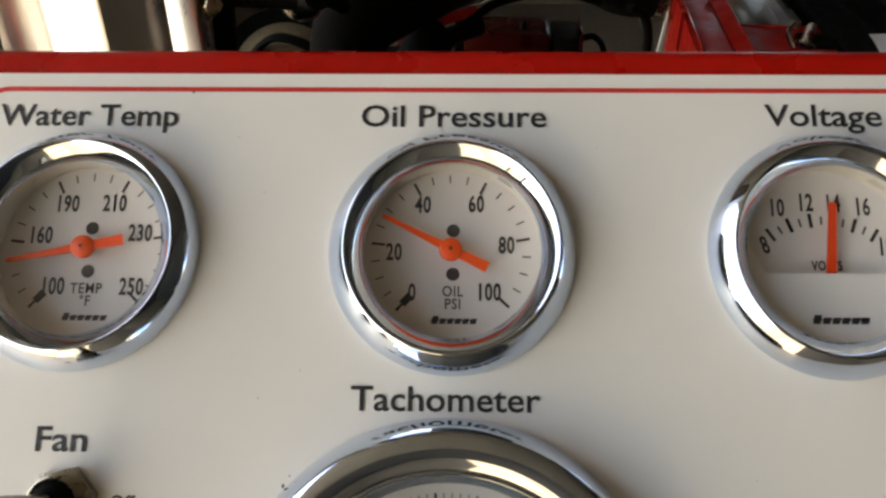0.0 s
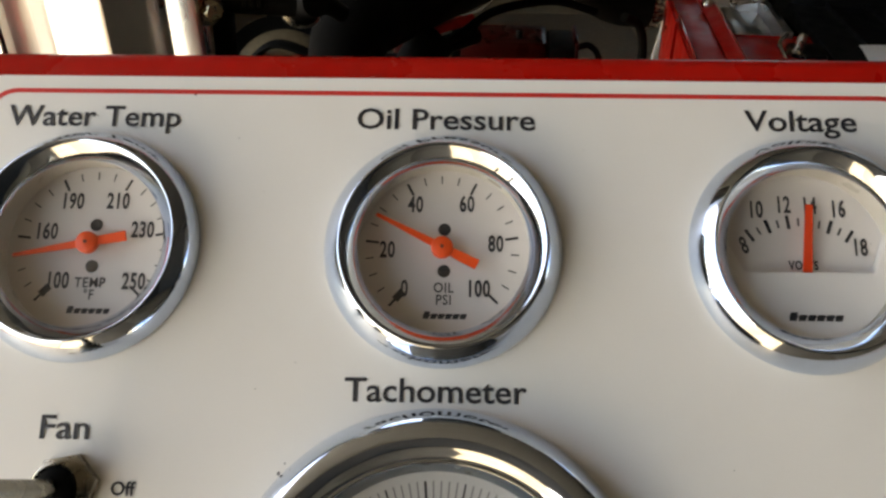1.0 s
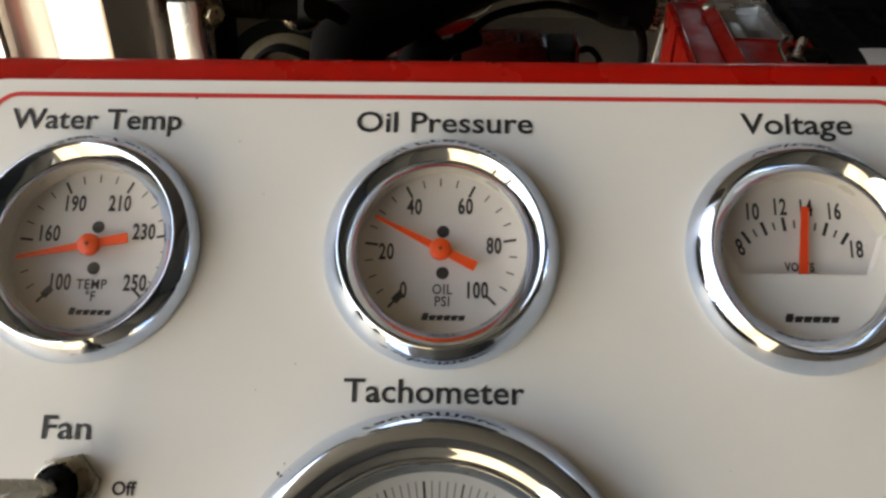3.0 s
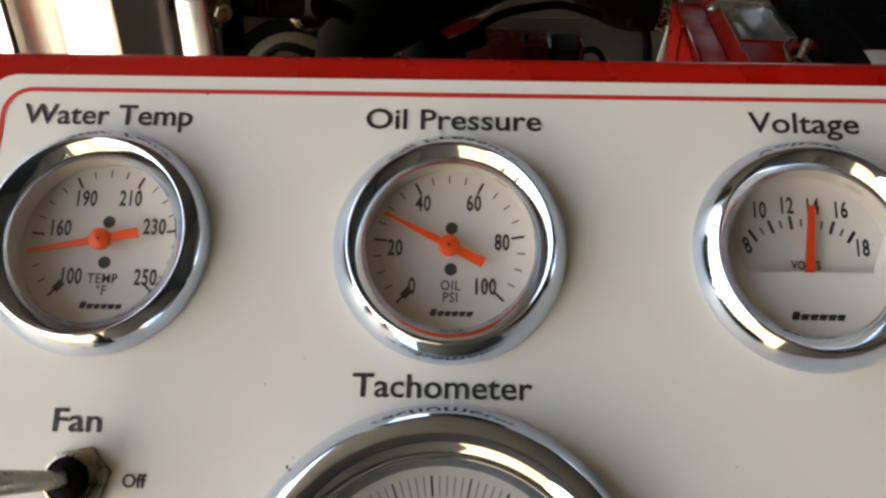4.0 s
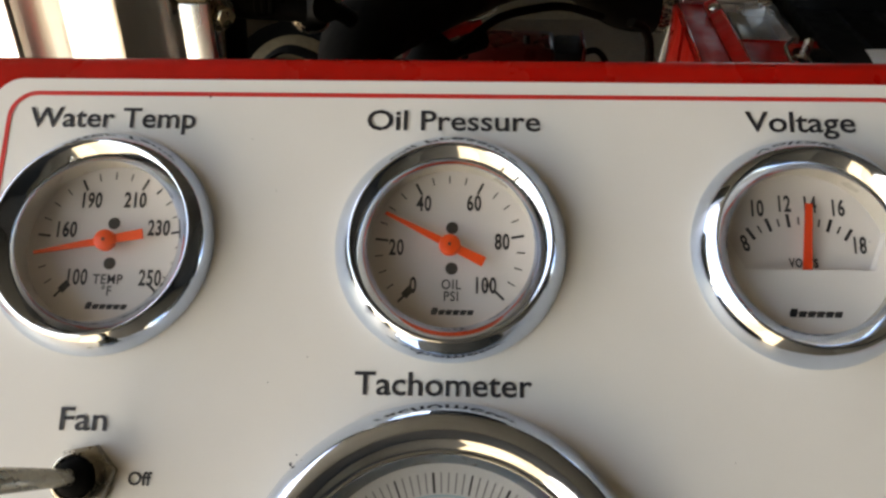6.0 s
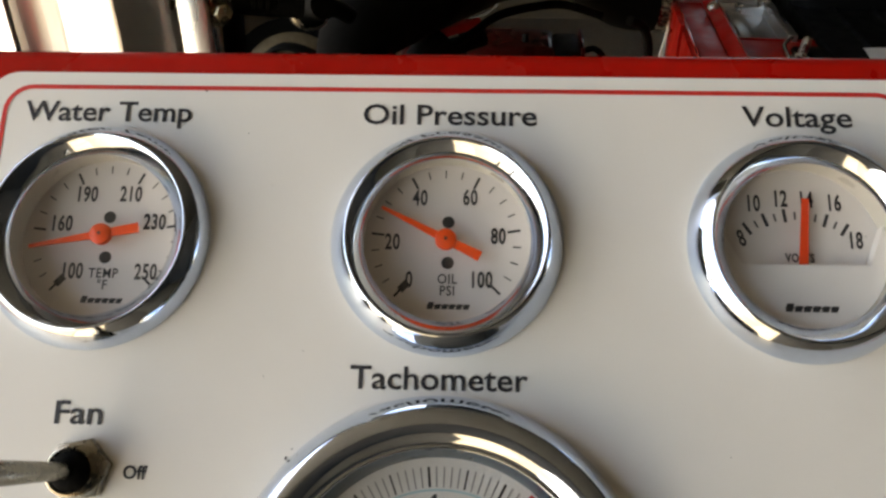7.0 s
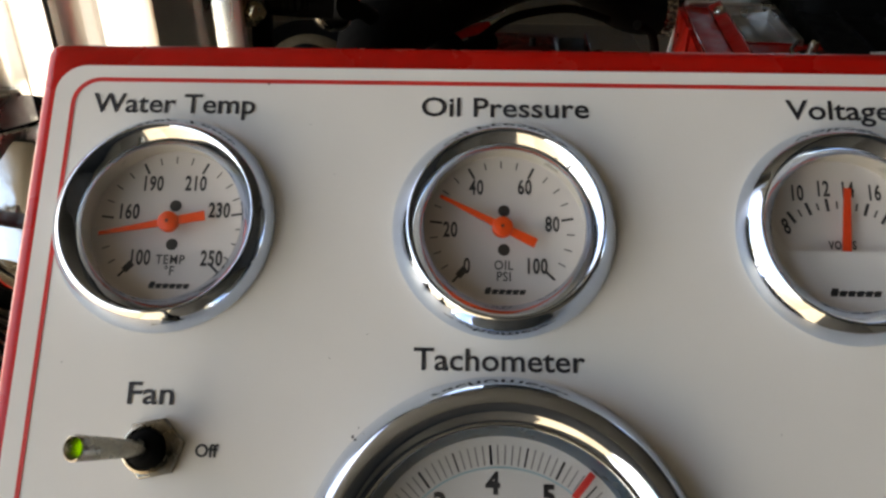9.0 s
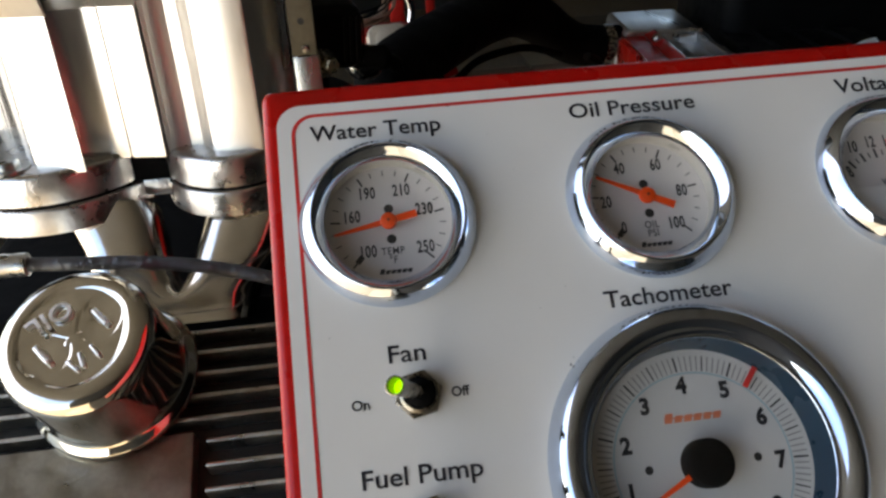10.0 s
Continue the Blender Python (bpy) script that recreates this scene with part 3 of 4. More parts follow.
def breather():
    side = Vector((1, 0, 0)) - CAP_AXIS * CAP_AXIS.x
    side.normalize()
    up = CAP_AXIS.cross(side)
    turn = Matrix((side, up, CAP_AXIS)).transposed().to_4x4()
    thing = root("breather_cap", Matrix.Translation(CAP_TOP) @ turn @ pose(0, 0, 0, 0, 0, 33),
                 "polished chrome oil breather cap pressed into the valve cover", "oil cap")
    prof = [*[(0.00052 * k, -0.0012 + 0.0003 * k / 50) for k in range(51)], (0.0262, -0.0007), (0.0285, -0.0003), (0.0308, 0.0), (0.0345, -0.0011), (0.0370, -0.0038), (0.0383, -0.0080),
            (0.0386, -0.013), (0.0388, -0.0430), (0.0393, -0.0470), (0.0410, -0.0496), (0.0436, -0.0512), (0.0446, -0.0530), (0.0440, -0.0548),
            (0.0410, -0.0556), (0.034, -0.0556)]
    bm = lathe(prof, 96)
    for v in bm.verts:                      # dents and crooked pressed steps of the thin lid
        x, y = v.co.x, v.co.y
        r = math.hypot(x, y)
        if v.co.z > -0.002 and r < 0.0300:
            d = min(math.hypot(x - 0.0152, y), math.hypot(x + 0.0152, y))
            edge = 0.0262 + 0.0016 * math.sin(3 * math.atan2(y, x) + 0.6) - r
            inner = 0.0118 + 0.0012 * math.sin(5 * math.atan2(y, x)) - d
            v.co.z += 0.00016 * math.sin(x * 190 + 1) * math.sin(y * 160) * min(1, r / 0.01)
            v.co.z += 0.00024 * math.tanh(-edge / 0.0004) + 0.00026 * math.tanh(-inner / 0.0004) - 0.0007 * math.exp(-(d / 0.0045) ** 2)
    shell = part("shell", bm, WARM_CHROME, thing, "bright chrome pressed shell", angle=70)
    part("lettering", text_bmesh("OIL", 0.0100, 0.0225, 0.0016, bold=0.012), LETTER_METAL, shell, 'embossed letters "OIL"', pose(-0.004, 0.0140, -0.0002, 0, 0, 180))
    for x, a in ((-0.0068, 14), (-0.0022, -14), (0.0050, 4)):
        part("embossed_bar", box((0.0020, 0.0080, 0.0016), (0, 0, 0), 0.0007), LETTER_METAL, shell, "", pose(x, -0.0150, 0.0002, 0, 0, a))
    for x, h in ((-0.0152, 0.0036), (0.0152, 0.0012)):
        part("pressed_ridge", box((0.0030, 0.0120, h), (0, 0, 0), 0.0010, seg=3), LETTER_METAL, shell, "raised pressed ridge", pose(x, -0.0005, 0.0002, 0, 0, 8), 80)


breather()


# ---- engine: intake manifold ----
def ellipse_outline(cx, cy, rx, ry, n=64):
    return [(cx + rx * math.cos(2 * math.pi * k / n), cy + ry * math.sin(2 * math.pi * k / n)) for k in range(n)]


def between(table, z):
    """The value at z on a bent line given as (z, value) pairs, in rising order."""
    for (z0, a), (z1, b) in zip(table, table[1:]):
        if z <= z1:
            return a + (b - a) * max(0.0, (z - z0) / (z1 - z0))
    return table[-1][1]


def runner_casting():
    """Two rounded runners that part in a deep vee above a common foot; the front leans back as it rises."""
    outer = ((0.9725, -0.284), (0.990, -0.283), (1.0143, -0.2870), (1.0330, -0.2965), (1.040, -0.300))
    notch_a = ((0.9725, -0.2303), (0.9936, -0.2303), (1.0068, -0.2350), (1.0340, -0.2400), (1.040, -0.243))
    notch_b = ((0.9725, -0.2303), (0.9936, -0.2303), (1.0043, -0.2232), (1.0318, -0.2122), (1.040, -0.207))
    right = ((0.9725, -0.1868), (0.9864, -0.1829), (0.9931, -0.1760), (1.0100, -0.1600), (1.0254, -0.1500), (1.040, -0.145))
    bm = bmesh.new()
    steps, across = 30, 22
    out = Vector((0, -1, 0.6)).normalized()
    for x0s, x1s, seam_first in ((outer, notch_a, False), (notch_b, right, True)):
        rows = []
        for j in range(steps + 1):
            z = 0.9725 + 0.0675 * j / steps
            x0, x1 = between(x0s, z), between(x1s, z)
            web = min(1.0, max(0.0, (0.9965 - z) / 0.010))
            web = web * web * (3 - 2 * web)
            foot = 0.0025 * max(0.0, 1 - (z - 0.9725) / 0.006)
            row = []
            for i in range(across + 1):
                u = i / across
                e = (1 - abs(2 * u - 1) ** 3.4) ** (1 / 2.4)
                if (u < 0.5) == seam_first:
                    e = web + (1 - web) * e
                row.append(bm.verts.new(Vector((x0 + (x1 - x0) * u, 0.150 + (z - 0.970) * 0.6, z)) + out * (0.024 * (e - 1) + foot * e)))
            rows.append(row)
        for a, b in zip(rows, rows[1:]):
            for i in range(across):
                bm.faces.new((a[i], a[i + 1], b[i + 1], b[i]))
        ends = [bm.verts.new(v.co - out * 0.030) for v in rows[0]]
        for i in range(across):
            bm.faces.new((ends[i], ends[i + 1], rows[0][i + 1], rows[0][i]))
    bmesh.ops.remove_doubles(bm, verts=bm.verts, dist=0.00005)
    return bm


def intake():
    thing = root("intake_manifold", Matrix(), "polished aluminium intake manifold with tall round towers", "intake manifold")
    lx, rx, cy = -0.304, -0.190, 0.240
    left = [(-0.356, 0.285), (-0.3350, 0.2560), (-0.3047, 0.2020), (-0.2748, 0.1958), (-0.2741, 0.1960), (-0.2742, 0.1970), (-0.2795, 0.2136), (-0.2790, 0.2138), (-0.2640, 0.2160), (-0.2595, 0.2164),
            (-0.2524, 0.2150), (-0.2521, 0.2164), (-0.2515, 0.2164), (-0.2511, 0.2148), (-0.2303, 0.2103), (-0.2296, 0.2110), (-0.2296, 0.285)]
    left = [(-0.108 + 0.97 * (x + 0.108), -0.2715 + 0.97 * (y + 0.2715)) if y < 0.28 else (x, y) for x, y in left]
    lips = [(x + (0.0 if y > 0.28 else 0.002 * (-1 if x < -0.30 else 1)), y - (0.0 if y > 0.28 else 0.0045)) for x, y in left]
    part("left_tower", extrude_outline(left, 1.064, 1.1535), POLISHED, thing, "mirror-polished faceted tower", angle=22)
    bm = extrude_outline(lips, 1.1535, 1.172)
    for v in bm.verts:
        if v.co.z > 1.16 and v.co.y < 0.28:
            v.co.y -= 0.011
    part("left_tower_lip", bm, SATIN, thing, "flared satin lip", angle=22)
    right = [(-0.2290, 0.285), (-0.2290, 0.2150), (-0.2284, 0.2128), (-0.2266, 0.2168), (-0.2238, 0.2194), (-0.2200, 0.2209), (-0.2158, 0.2214), (-0.2085, 0.2190), (-0.2070, 0.2180), (-0.2015, 0.2105), (-0.2005, 0.2075),
             (-0.1990, 0.2062), (-0.1965, 0.2052), (-0.1705, 0.2010), (-0.1685, 0.2014), (-0.1670, 0.2030), (-0.1480, 0.2350), (-0.1480, 0.285)]
    right = [(-0.108 + 0.97 * (x + 0.108), -0.2715 + 0.97 * (y + 0.2715)) if y < 0.28 else (x, y) for x, y in right]
    part("right_tower", extrude_outline(right, 1.064, 1.42), SATIN, thing, "satin-polished square tower with a fluted edge", angle=22)
    part("left_collar", extrude_outline(ellipse_outline(lx, cy - 0.002, 0.062, 0.062, 72), 1.0475, 1.0665, 0.003), CAST, thing, "cast collar", angle=50)
    part("right_collar", extrude_outline(ellipse_outline(rx, cy - 0.004, 0.046, 0.058, 72), 1.0475, 1.0665, 0.003), CAST, thing, "cast collar", angle=50)
    part("left_gasket", extrude_outline(ellipse_outline(lx, cy - 0.002, 0.0615, 0.0615, 64), 1.0455, 1.0475), RUBBER, thing, "thin black gasket")
    part("right_gasket", extrude_outline(ellipse_outline(rx, cy - 0.004, 0.0455, 0.0575, 64), 1.0455, 1.0475), RUBBER, thing, "thin black gasket")
    part("left_flange", extrude_outline(ellipse_outline(lx, cy - 0.002, 0.063, 0.063, 72), 1.029, 1.0455, 0.002), CAST, thing, "cast lower flange", angle=50)
    part("right_flange", extrude_outline(ellipse_outline(rx, cy - 0.004, 0.047, 0.059, 72), 1.029, 1.0455, 0.002), CAST, thing, "cast lower flange", angle=50)
    part("flange_bridge", box((0.046, 0.016, 0.012), (-0.236, 0.218, 1.0395), 0.003), CAST, thing)
    part("runner_casting", runner_casting(), MIRROR_CAST, thing, "polished casting of two runners on one foot", angle=60)
    # added black block stands in for the shaded side of the left collar
    part("shade_block", box((0.040, 0.026, 0.024), (-0.233, 0.219, 1.0575), 0.003), RUBBER, thing, "black block standing in for the collar's shaded side")
    bolt = part("bolt", lathe([(0, 0.006), (0.006, 0.006), (0.0072, 0.0045), (0.0074, 0.0018)], 24), STEEL, thing, "domed bolt and washer", pose(-0.3160, 0.190, 1.0665))
    part("washer", lathe([(0.0072, 0.0018), (0.0125, 0.0018), (0.0128, 0.0002)], 32), STEEL, bolt)


intake()


def braided_hose():
    thing = root("braided_hose", Matrix(), "black and silver braided hose with a metal ferrule", "hose")
    pts = [(-0.335, 0.118, 1.0395), (-0.300, 0.118, 1.0395), (-0.262, 0.117, 1.0370), (-0.226, 0.116, 1.0337), (-0.190, 0.115, 1.0262), (-0.150, 0.112, 1.0130), (-0.10, 0.105, 0.99)]
    part("hose_core", tube(pts, 0.0033, 14, 8), RUBBER, thing)
    line = smooth_path(pts, 90)
    bm = bmesh.new()
    n = len(line)
    total = sum((line[i + 1] - line[i]).length for i in range(n - 1))
    for sgn in (1, -1):
        for k in range(8):
            spiral, run = [], 0.0
            for i in range(n):
                if i:
                    run += (line[i] - line[i - 1]).length
                d = (line[min(i + 1, n - 1)] - line[max(i - 1, 0)]).normalized()
                s = d.cross(Vector((0, 0, 1))).normalized()
                u = s.cross(d)
                a = sgn * run / 0.0100 * 2 * math.pi + k * 2 * math.pi / 8
                spiral.append(line[i] + (s * math.cos(a) + u * math.sin(a)) * 0.0035)
            tube(spiral, 0.00030, 4, 1, bm=bm, caps=False)
    tagged(part("braid", bm, BRAID, thing, "woven steel braid"), kind="stuff")
    d = Vector((1, 0, -0.03)).normalized()
    part("ferrule", lathe([(0.0042, -0.008), (0.0062, -0.0075), (0.0064, -0.004), (0.0060, 0.0), (0.0064, 0.004), (0.0062, 0.0075), (0.0042, 0.008)], 28), STEEL, thing,
               "crimped metal ferrule", Matrix.Translation((-0.2965, 0.118, 1.0393)) @ d.to_track_quat("Z", "Y").to_matrix().to_4x4())


braided_hose()


# ---- engine: block, bracket and pulleys ----
def engine_block():
    thing = root("engine_block", Matrix(), "black painted engine block on its stand", "engine")
    part("head", box((0.66, 0.17, 0.16), (-0.10, 0.120, 0.83), 0.012, turn=pose(0, 0, 0, 28)), BLACK_PAINT, thing)
    part("crankcase", box((0.66, 0.42, 0.50), (-0.10, 0.33, 0.62), 0.03), BLACK_PAINT, thing)
    part("valley", box((0.44, 0.22, 0.10), (-0.20, 0.33, 0.90), 0.02), BLACK_PAINT, thing)
    for x in (-0.36, 0.16):
        for y in (0.17, 0.49):
            part("mount_leg", box((0.05, 0.05, 0.40), (x, y, 0.215), 0.004), RED_FAR, thing, "red steel stand leg")


engine_block()


def accessory_bracket():
    thing = root("accessory_bracket", Matrix(), "bare aluminium bracket bolted beside the intake tower", "bracket")
    part("strap", box((0.0155, 0.006, 0.1425), (-0.1368, 0.2122, 1.04325), 0.0012), SATIN, thing, "thin upright aluminium strap")
    # upper end of the strap: shade put into the colour as olive grey
    part("upper_tab", box((0.0150, 0.006, 0.034), (-0.1372, 0.2120, 1.1317), 0.0010), OLIVE, thing, "drilled plate with its shade put in as olive")
    part("screw", lathe([(0, 0.0022), (0.0016, 0.0020), (0.0023, 0.0012), (0.0024, 0)], 20), STEEL, thing, "small round screw head", pose(-0.1365, 0.2090, 1.1190, 90))
    part("screw_hole", lathe([(0, 0.0004), (0.0019, 0.0004), (0.0020, 0)], 20), DARK_HOLE, thing, "dark empty screw hole", pose(-0.1372, 0.2090, 1.1350, 90))
    hexa = [(0.0052 * math.cos(radians(60 * k)), 0.0052 * math.sin(radians(60 * k))) for k in range(6)]
    nut = part("hex_nut", extrude_outline(hexa, 0.0, 0.0085, 0.0012), BRASS, thing, "worn brassy hexagon nut", pose(-0.1265, 0.220, 1.1060, 90, 0, 40))
    part("washer", lathe([(0.0, 0.0), (0.0084, 0.0), (0.0090, -0.0012), (0.0090, -0.0026)], 32), NICKEL, nut)
    part("cross_shaft", tube([(-0.150, 0.240, 1.108), (-0.09, 0.262, 1.098)], 0.0075, 20, 2), BLACK_PAINT, thing)


accessory_bracket()


def ignition_module():
    thing = root("ignition_module", pose(-0.1260, 0.262, 1.1165, 0, 4, 8), "glossy black rounded ignition module beside the bracket", "ignition module")
    part("housing", box((0.046, 0.040, 0.040), (0, 0, 0), 0.008, seg=4), PLASTIC, thing, "glossy black rounded housing")
    for x in (0.0105, 0.0145, 0.0185):
        part("rib", box((0.0014, 0.003, 0.028), (x, -0.0205, -0.001), 0.0005), PLASTIC, thing)
    # highlight on the glossy edge, modelled as a thin chrome strip
    part("edge_glint", tube([(0.0195, -0.0170, 0.0160), (0.0228, -0.0150, 0.0120), (0.0236, -0.0145, 0.0), (0.0230, -0.0150, -0.0160)], 0.0006, 8, 6), CHROME, thing, "thin chrome strip standing in for the edge highlight")
    part("stay", box((0.012, 0.012, 0.060), (-0.004, 0.004, -0.048), 0.002), BLACK_PAINT, thing)


ignition_module()


def belt_pulley(x, y, z, r, turn, label):
    thing = root("belt_pulley", pose(x, y, z, *turn), label, "pulley", "pulleys at the engine front")
    part("rim", lathe([(r * 0.78, 0.004), (r * 0.92, 0.006), (r, 0.009), (r, 0.004), (r * 0.86, -0.004), (r, -0.012), (r * 0.98, -0.016), (r * 0.7, -0.016)], 56), BLACK_PAINT, thing, "black grooved rim")
    part("web", lathe([(r * 0.80, 0.004), (r * 0.70, 0.008), (r * 0.50, 0.012), (r * 0.25, 0.014), (0, 0.0145)], 48), OLIVE, thing, "domed dull olive cover")
    for k in range(4):
        a = math.pi / 4 + k * math.pi / 2
        part("bolt", lathe([(0, 0.007), (0.004, 0.006), (0.0045, 0.0)], 12), STEEL, thing, "", pose(r * 0.2 * math.cos(a), r * 0.2 * math.sin(a), 0.0135))


belt_pulley(-0.147, 0.470, 0.974, 0.058, (62, 0, 14), "black belt pulley with a dull olive web")
belt_pulley(-0.045, 0.420, 0.930, 0.060, (62, 0, 14), "large black belt pulley low on the engine")


def water_pump():
    thing = root("water_pump", pose(-0.078, 0.490, 0.865, 0, 0, 10), "black cast water pump housing on the engine front", "water pump")
    part("housing", box((0.110, 0.095, 0.118), (0, 0, 0.060), 0.018, seg=4), BLACK_PAINT, thing)
    part("outlet_neck", tube([(0.030, 0.0, 0.09), (0.046, 0.010, 0.118), (0.064, 0.022, 0.132)], 0.019, 20, 6), BLACK_PAINT, thing, "short black outlet neck")
    for x, z in ((-0.042, 0.022), (-0.042, 0.098), (0.042, 0.022), (0.042, 0.098)):
        part("bolt", lathe([(0, 0.007), (0.004, 0.0065), (0.0052, 0.005), (0.0052, 0.0)], 12), STEEL, thing, "dull steel bolt head", pose(x, -0.0474, z, 90))


water_pump()


def hose_clip():
    thing = root("hose_clip", pose(-0.0868, 0.418, 1.0255, 20, -24, 12), "small slotted steel clip on the hose end", "clip")
    part("plate", box((0.020, 0.0026, 0.0085), (0, 0, 0), 0.0009), STEEL, thing)
    part("slot", box((0.010, 0.0030, 0.0024), (0.001, -0.0002, 0), 0.0004), DARK_HOLE, thing, "dark slot")
    part("tail", box((0.005, 0.012, 0.0026), (-0.008, 0.007, 0), 0.0008), STEEL, thing)


hose_clip()


def radiator_hose():
    thing = root("radiator_hose", Matrix(), "thick black rubber radiator hose with a worm-drive clamp", "hose")
    pts = [(-0.084, 0.408, 0.958), (-0.086, 0.410, 1.000), (-0.080, 0.424, 1.034), (-0.0525, 0.490, 1.037), (-0.008, 0.580, 1.035), (0.044, 0.670, 1.033), (0.0945, 0.735, 1.026), (0.138, 0.778, 1.004), (0.172, 0.800, 0.976), (0.205, 0.808, 0.959), (0.262, 0.812, 0.954)]
    part("rubber", tube(pts, lambda t: 0.027 + 0.005 * math.sin(math.pi * t), 32, 8), RUBBER, thing, "matt black rubber")
    ax = (Vector(pts[-1]) - Vector(pts[-2])).normalized()
    m = Matrix.Translation((0.243, 0.8103, 0.955)) @ ax.to_track_quat("Z", "Y").to_matrix().to_4x4()
    clamp = part("hose_clamp", lathe([(0.0272, -0.0066), (0.0284, -0.0066), (0.0284, 0.0066), (0.0272, 0.0066)], 48, True), NICKEL, thing, "slotted steel hose clamp", m)
    for k in range(22):
        a = 2 * math.pi * k / 22
        part("slot", box((0.0008, 0.0022, 0.0080), (0, 0, 0)), DARK_HOLE, clamp, "", pose(0.0283 * math.cos(a), 0.0283 * math.sin(a), 0, 0, 0, math.degrees(a)))


radiator_hose()


# ---- radiator and red stand frame ----
STAND = pose(0.2215, 0.531, 0.976, 0, 0, -6.8)


def red_stand():
    thing = root("stand_frame", STAND, "glossy red steel frame of the engine stand", "engine stand")
    part("top_rail", box((0.031, 0.35, 0.004), (0.0155, 0.06, -0.002), 0.001), RED_FAR, thing)
    part("rail_lip", box((0.002, 0.35, 0.004), (0.0012, 0.06, 0.0018), 0.0012), RED_GLOSS, thing)
    part("side_web", box((0.003, 0.35, 0.070), (-0.0016, 0.06, -0.0365), 0.001), RED_FAR, thing)
    part("upright_flange", box((0.014, 0.35, 0.003), (0.0375, 0.06, 0.0035), 0.001, turn=pose(0, 0, 0, 0, -28)), RED_FAR, thing)
    part("flange_lip", box((0.0022, 0.35, 0.0035), (0.0438, 0.06, 0.0065), 0.001), RED_GLOSS, thing)
    part("cross_plate", box((0.086, 0.150, 0.003), (0.0885, 0.038, -0.008), 0.001), RED_FAR, thing)
    part("cross_edge", box((0.086, 0.003, 0.030), (0.0885, 0.1140, -0.020), 0.001), RED_FAR, thing)
    bolt = part("bolt", lathe([(0, 0.006), (0.0042, 0.0055), (0.0062, 0.0036), (0.0066, 0.0)], 20), STEEL, thing, "bright round bolt head", pose(0.0365, 0.187, 0.0065, 20, -28, 0))
    for y in (-0.05, 0.20):
        part("post", box((0.040, 0.040, 0.925), (0.018, y, -0.500), 0.003), RED_FAR, thing, "red square steel post")
    part("gusset", extrude_outline([(0, 0), (0.05, 0), (0.05, 0.012), (0.012, 0.06), (0, 0.06)], -0.002, 0.002), RED_FAR, thing, "", pose(-0.004, 0.115, -0.055, 90, 0, 90))
    part("rear_upright", box((0.030, 0.012, 0.30), (0.262, 0.275, -0.085), 0.002, turn=pose(0, 0, 0, 0, 14)), RED_FAR, thing, "slanting red brace")


red_stand()


def radiator():
    thing = root("radiator", STAND, "bare aluminium radiator held in the red frame", "radiator")
    part("top_tank", box((0.106, 0.150, 0.060), (0.060, 0.310, -0.026), 0.010, seg=3), BRUSHED, thing, "welded aluminium tank")
    part("neck", tube([(0.030, 0.276, -0.026), (0.000, 0.276, -0.026)], 0.0235, 28, 2), BRUSHED, thing, "short aluminium hose neck")
    part("channel_floor", box((0.060, 0.130, 0.003), (0.073, 0.178, -0.014), 0.0008), BRUSHED, thing)
    part("channel_rib", box((0.018, 0.128, 0.005), (0.068, 0.178, -0.0105), 0.002), BRUSHED, thing, "raised rib")
    part("channel_edge", box((0.011, 0.136, 0.020), (0.1075, 0.178, -0.009), 0.0015), BRUSHED, thing, "bright folded edge")
    part("weld_bead", tube([(0.008, 0.236, -0.02), (0.010, 0.236, 0.000), (0.018, 0.236, 0.004), (0.108, 0.236, 0.003)], 0.003, 10, 6), BRUSHED, thing)
    part("core", box((0.080, 0.36, 0.62), (0.078, 0.19, -0.345), 0.003), BLACK_PAINT, thing, "black finned core")


radiator()


def battery_case():
    thing = root("battery_case", pose(0.362, 0.560, 0.955, 0, 0, -6.8), "black ribbed plastic battery case beside the radiator", "battery")
    part("case", box((0.170, 0.300, 0.24), (0.088, 0.130, -0.118), 0.010, seg=3), PLASTIC, thing)
    part("lid", box((0.176, 0.306, 0.018), (0.088, 0.130, 0.009), 0.004), PLASTIC, thing, "black lid")
    for k in range(3):
        part("lid_rib", box((0.003, 0.22, 0.006), (0.040 + 0.045 * k, 0.13, 0.0195), 0.001), PLASTIC, thing)
    part("terminal_block", box((0.034, 0.040, 0.030), (-0.020, 0.020, 0.005), 0.006), PLASTIC, thing)
    part("spring_clip", tube([(-0.042, 0.000, 0.012), (-0.046, 0.022, 0.022), (-0.036, 0.042, 0.026)], 0.0022, 8, 6), CHROME, thing, "bright wire clip")
    prof = [(0.0052, 0.0)]
    for k in range(8):
        prof += [(0.0050, 0.002 + 0.0024 * k), (0.0041, 0.0032 + 0.0024 * k)]
    prof += [(0.004, 0.0220), (0.0, 0.0226)]
    stud = part("stud", lathe(prof, 20), STEEL, thing, "threaded steel stud", pose(-0.034, 0.004, 0.016, -35, 22, 0), 60)
    part("washer", lathe([(0.004, 0.0015), (0.0095, 0.0012), (0.0098, -0.001)], 24), STEEL, stud)
    part("stand_shelf", box((0.20, 0.34, 0.012), (0.088, 0.13, -0.246), 0.002), RED_FAR, thing, "red shelf")
    part("shelf_post", box((0.04, 0.04, 0.695), (0.088, 0.13, -0.6), 0.003), RED_FAR, thing)


battery_case()


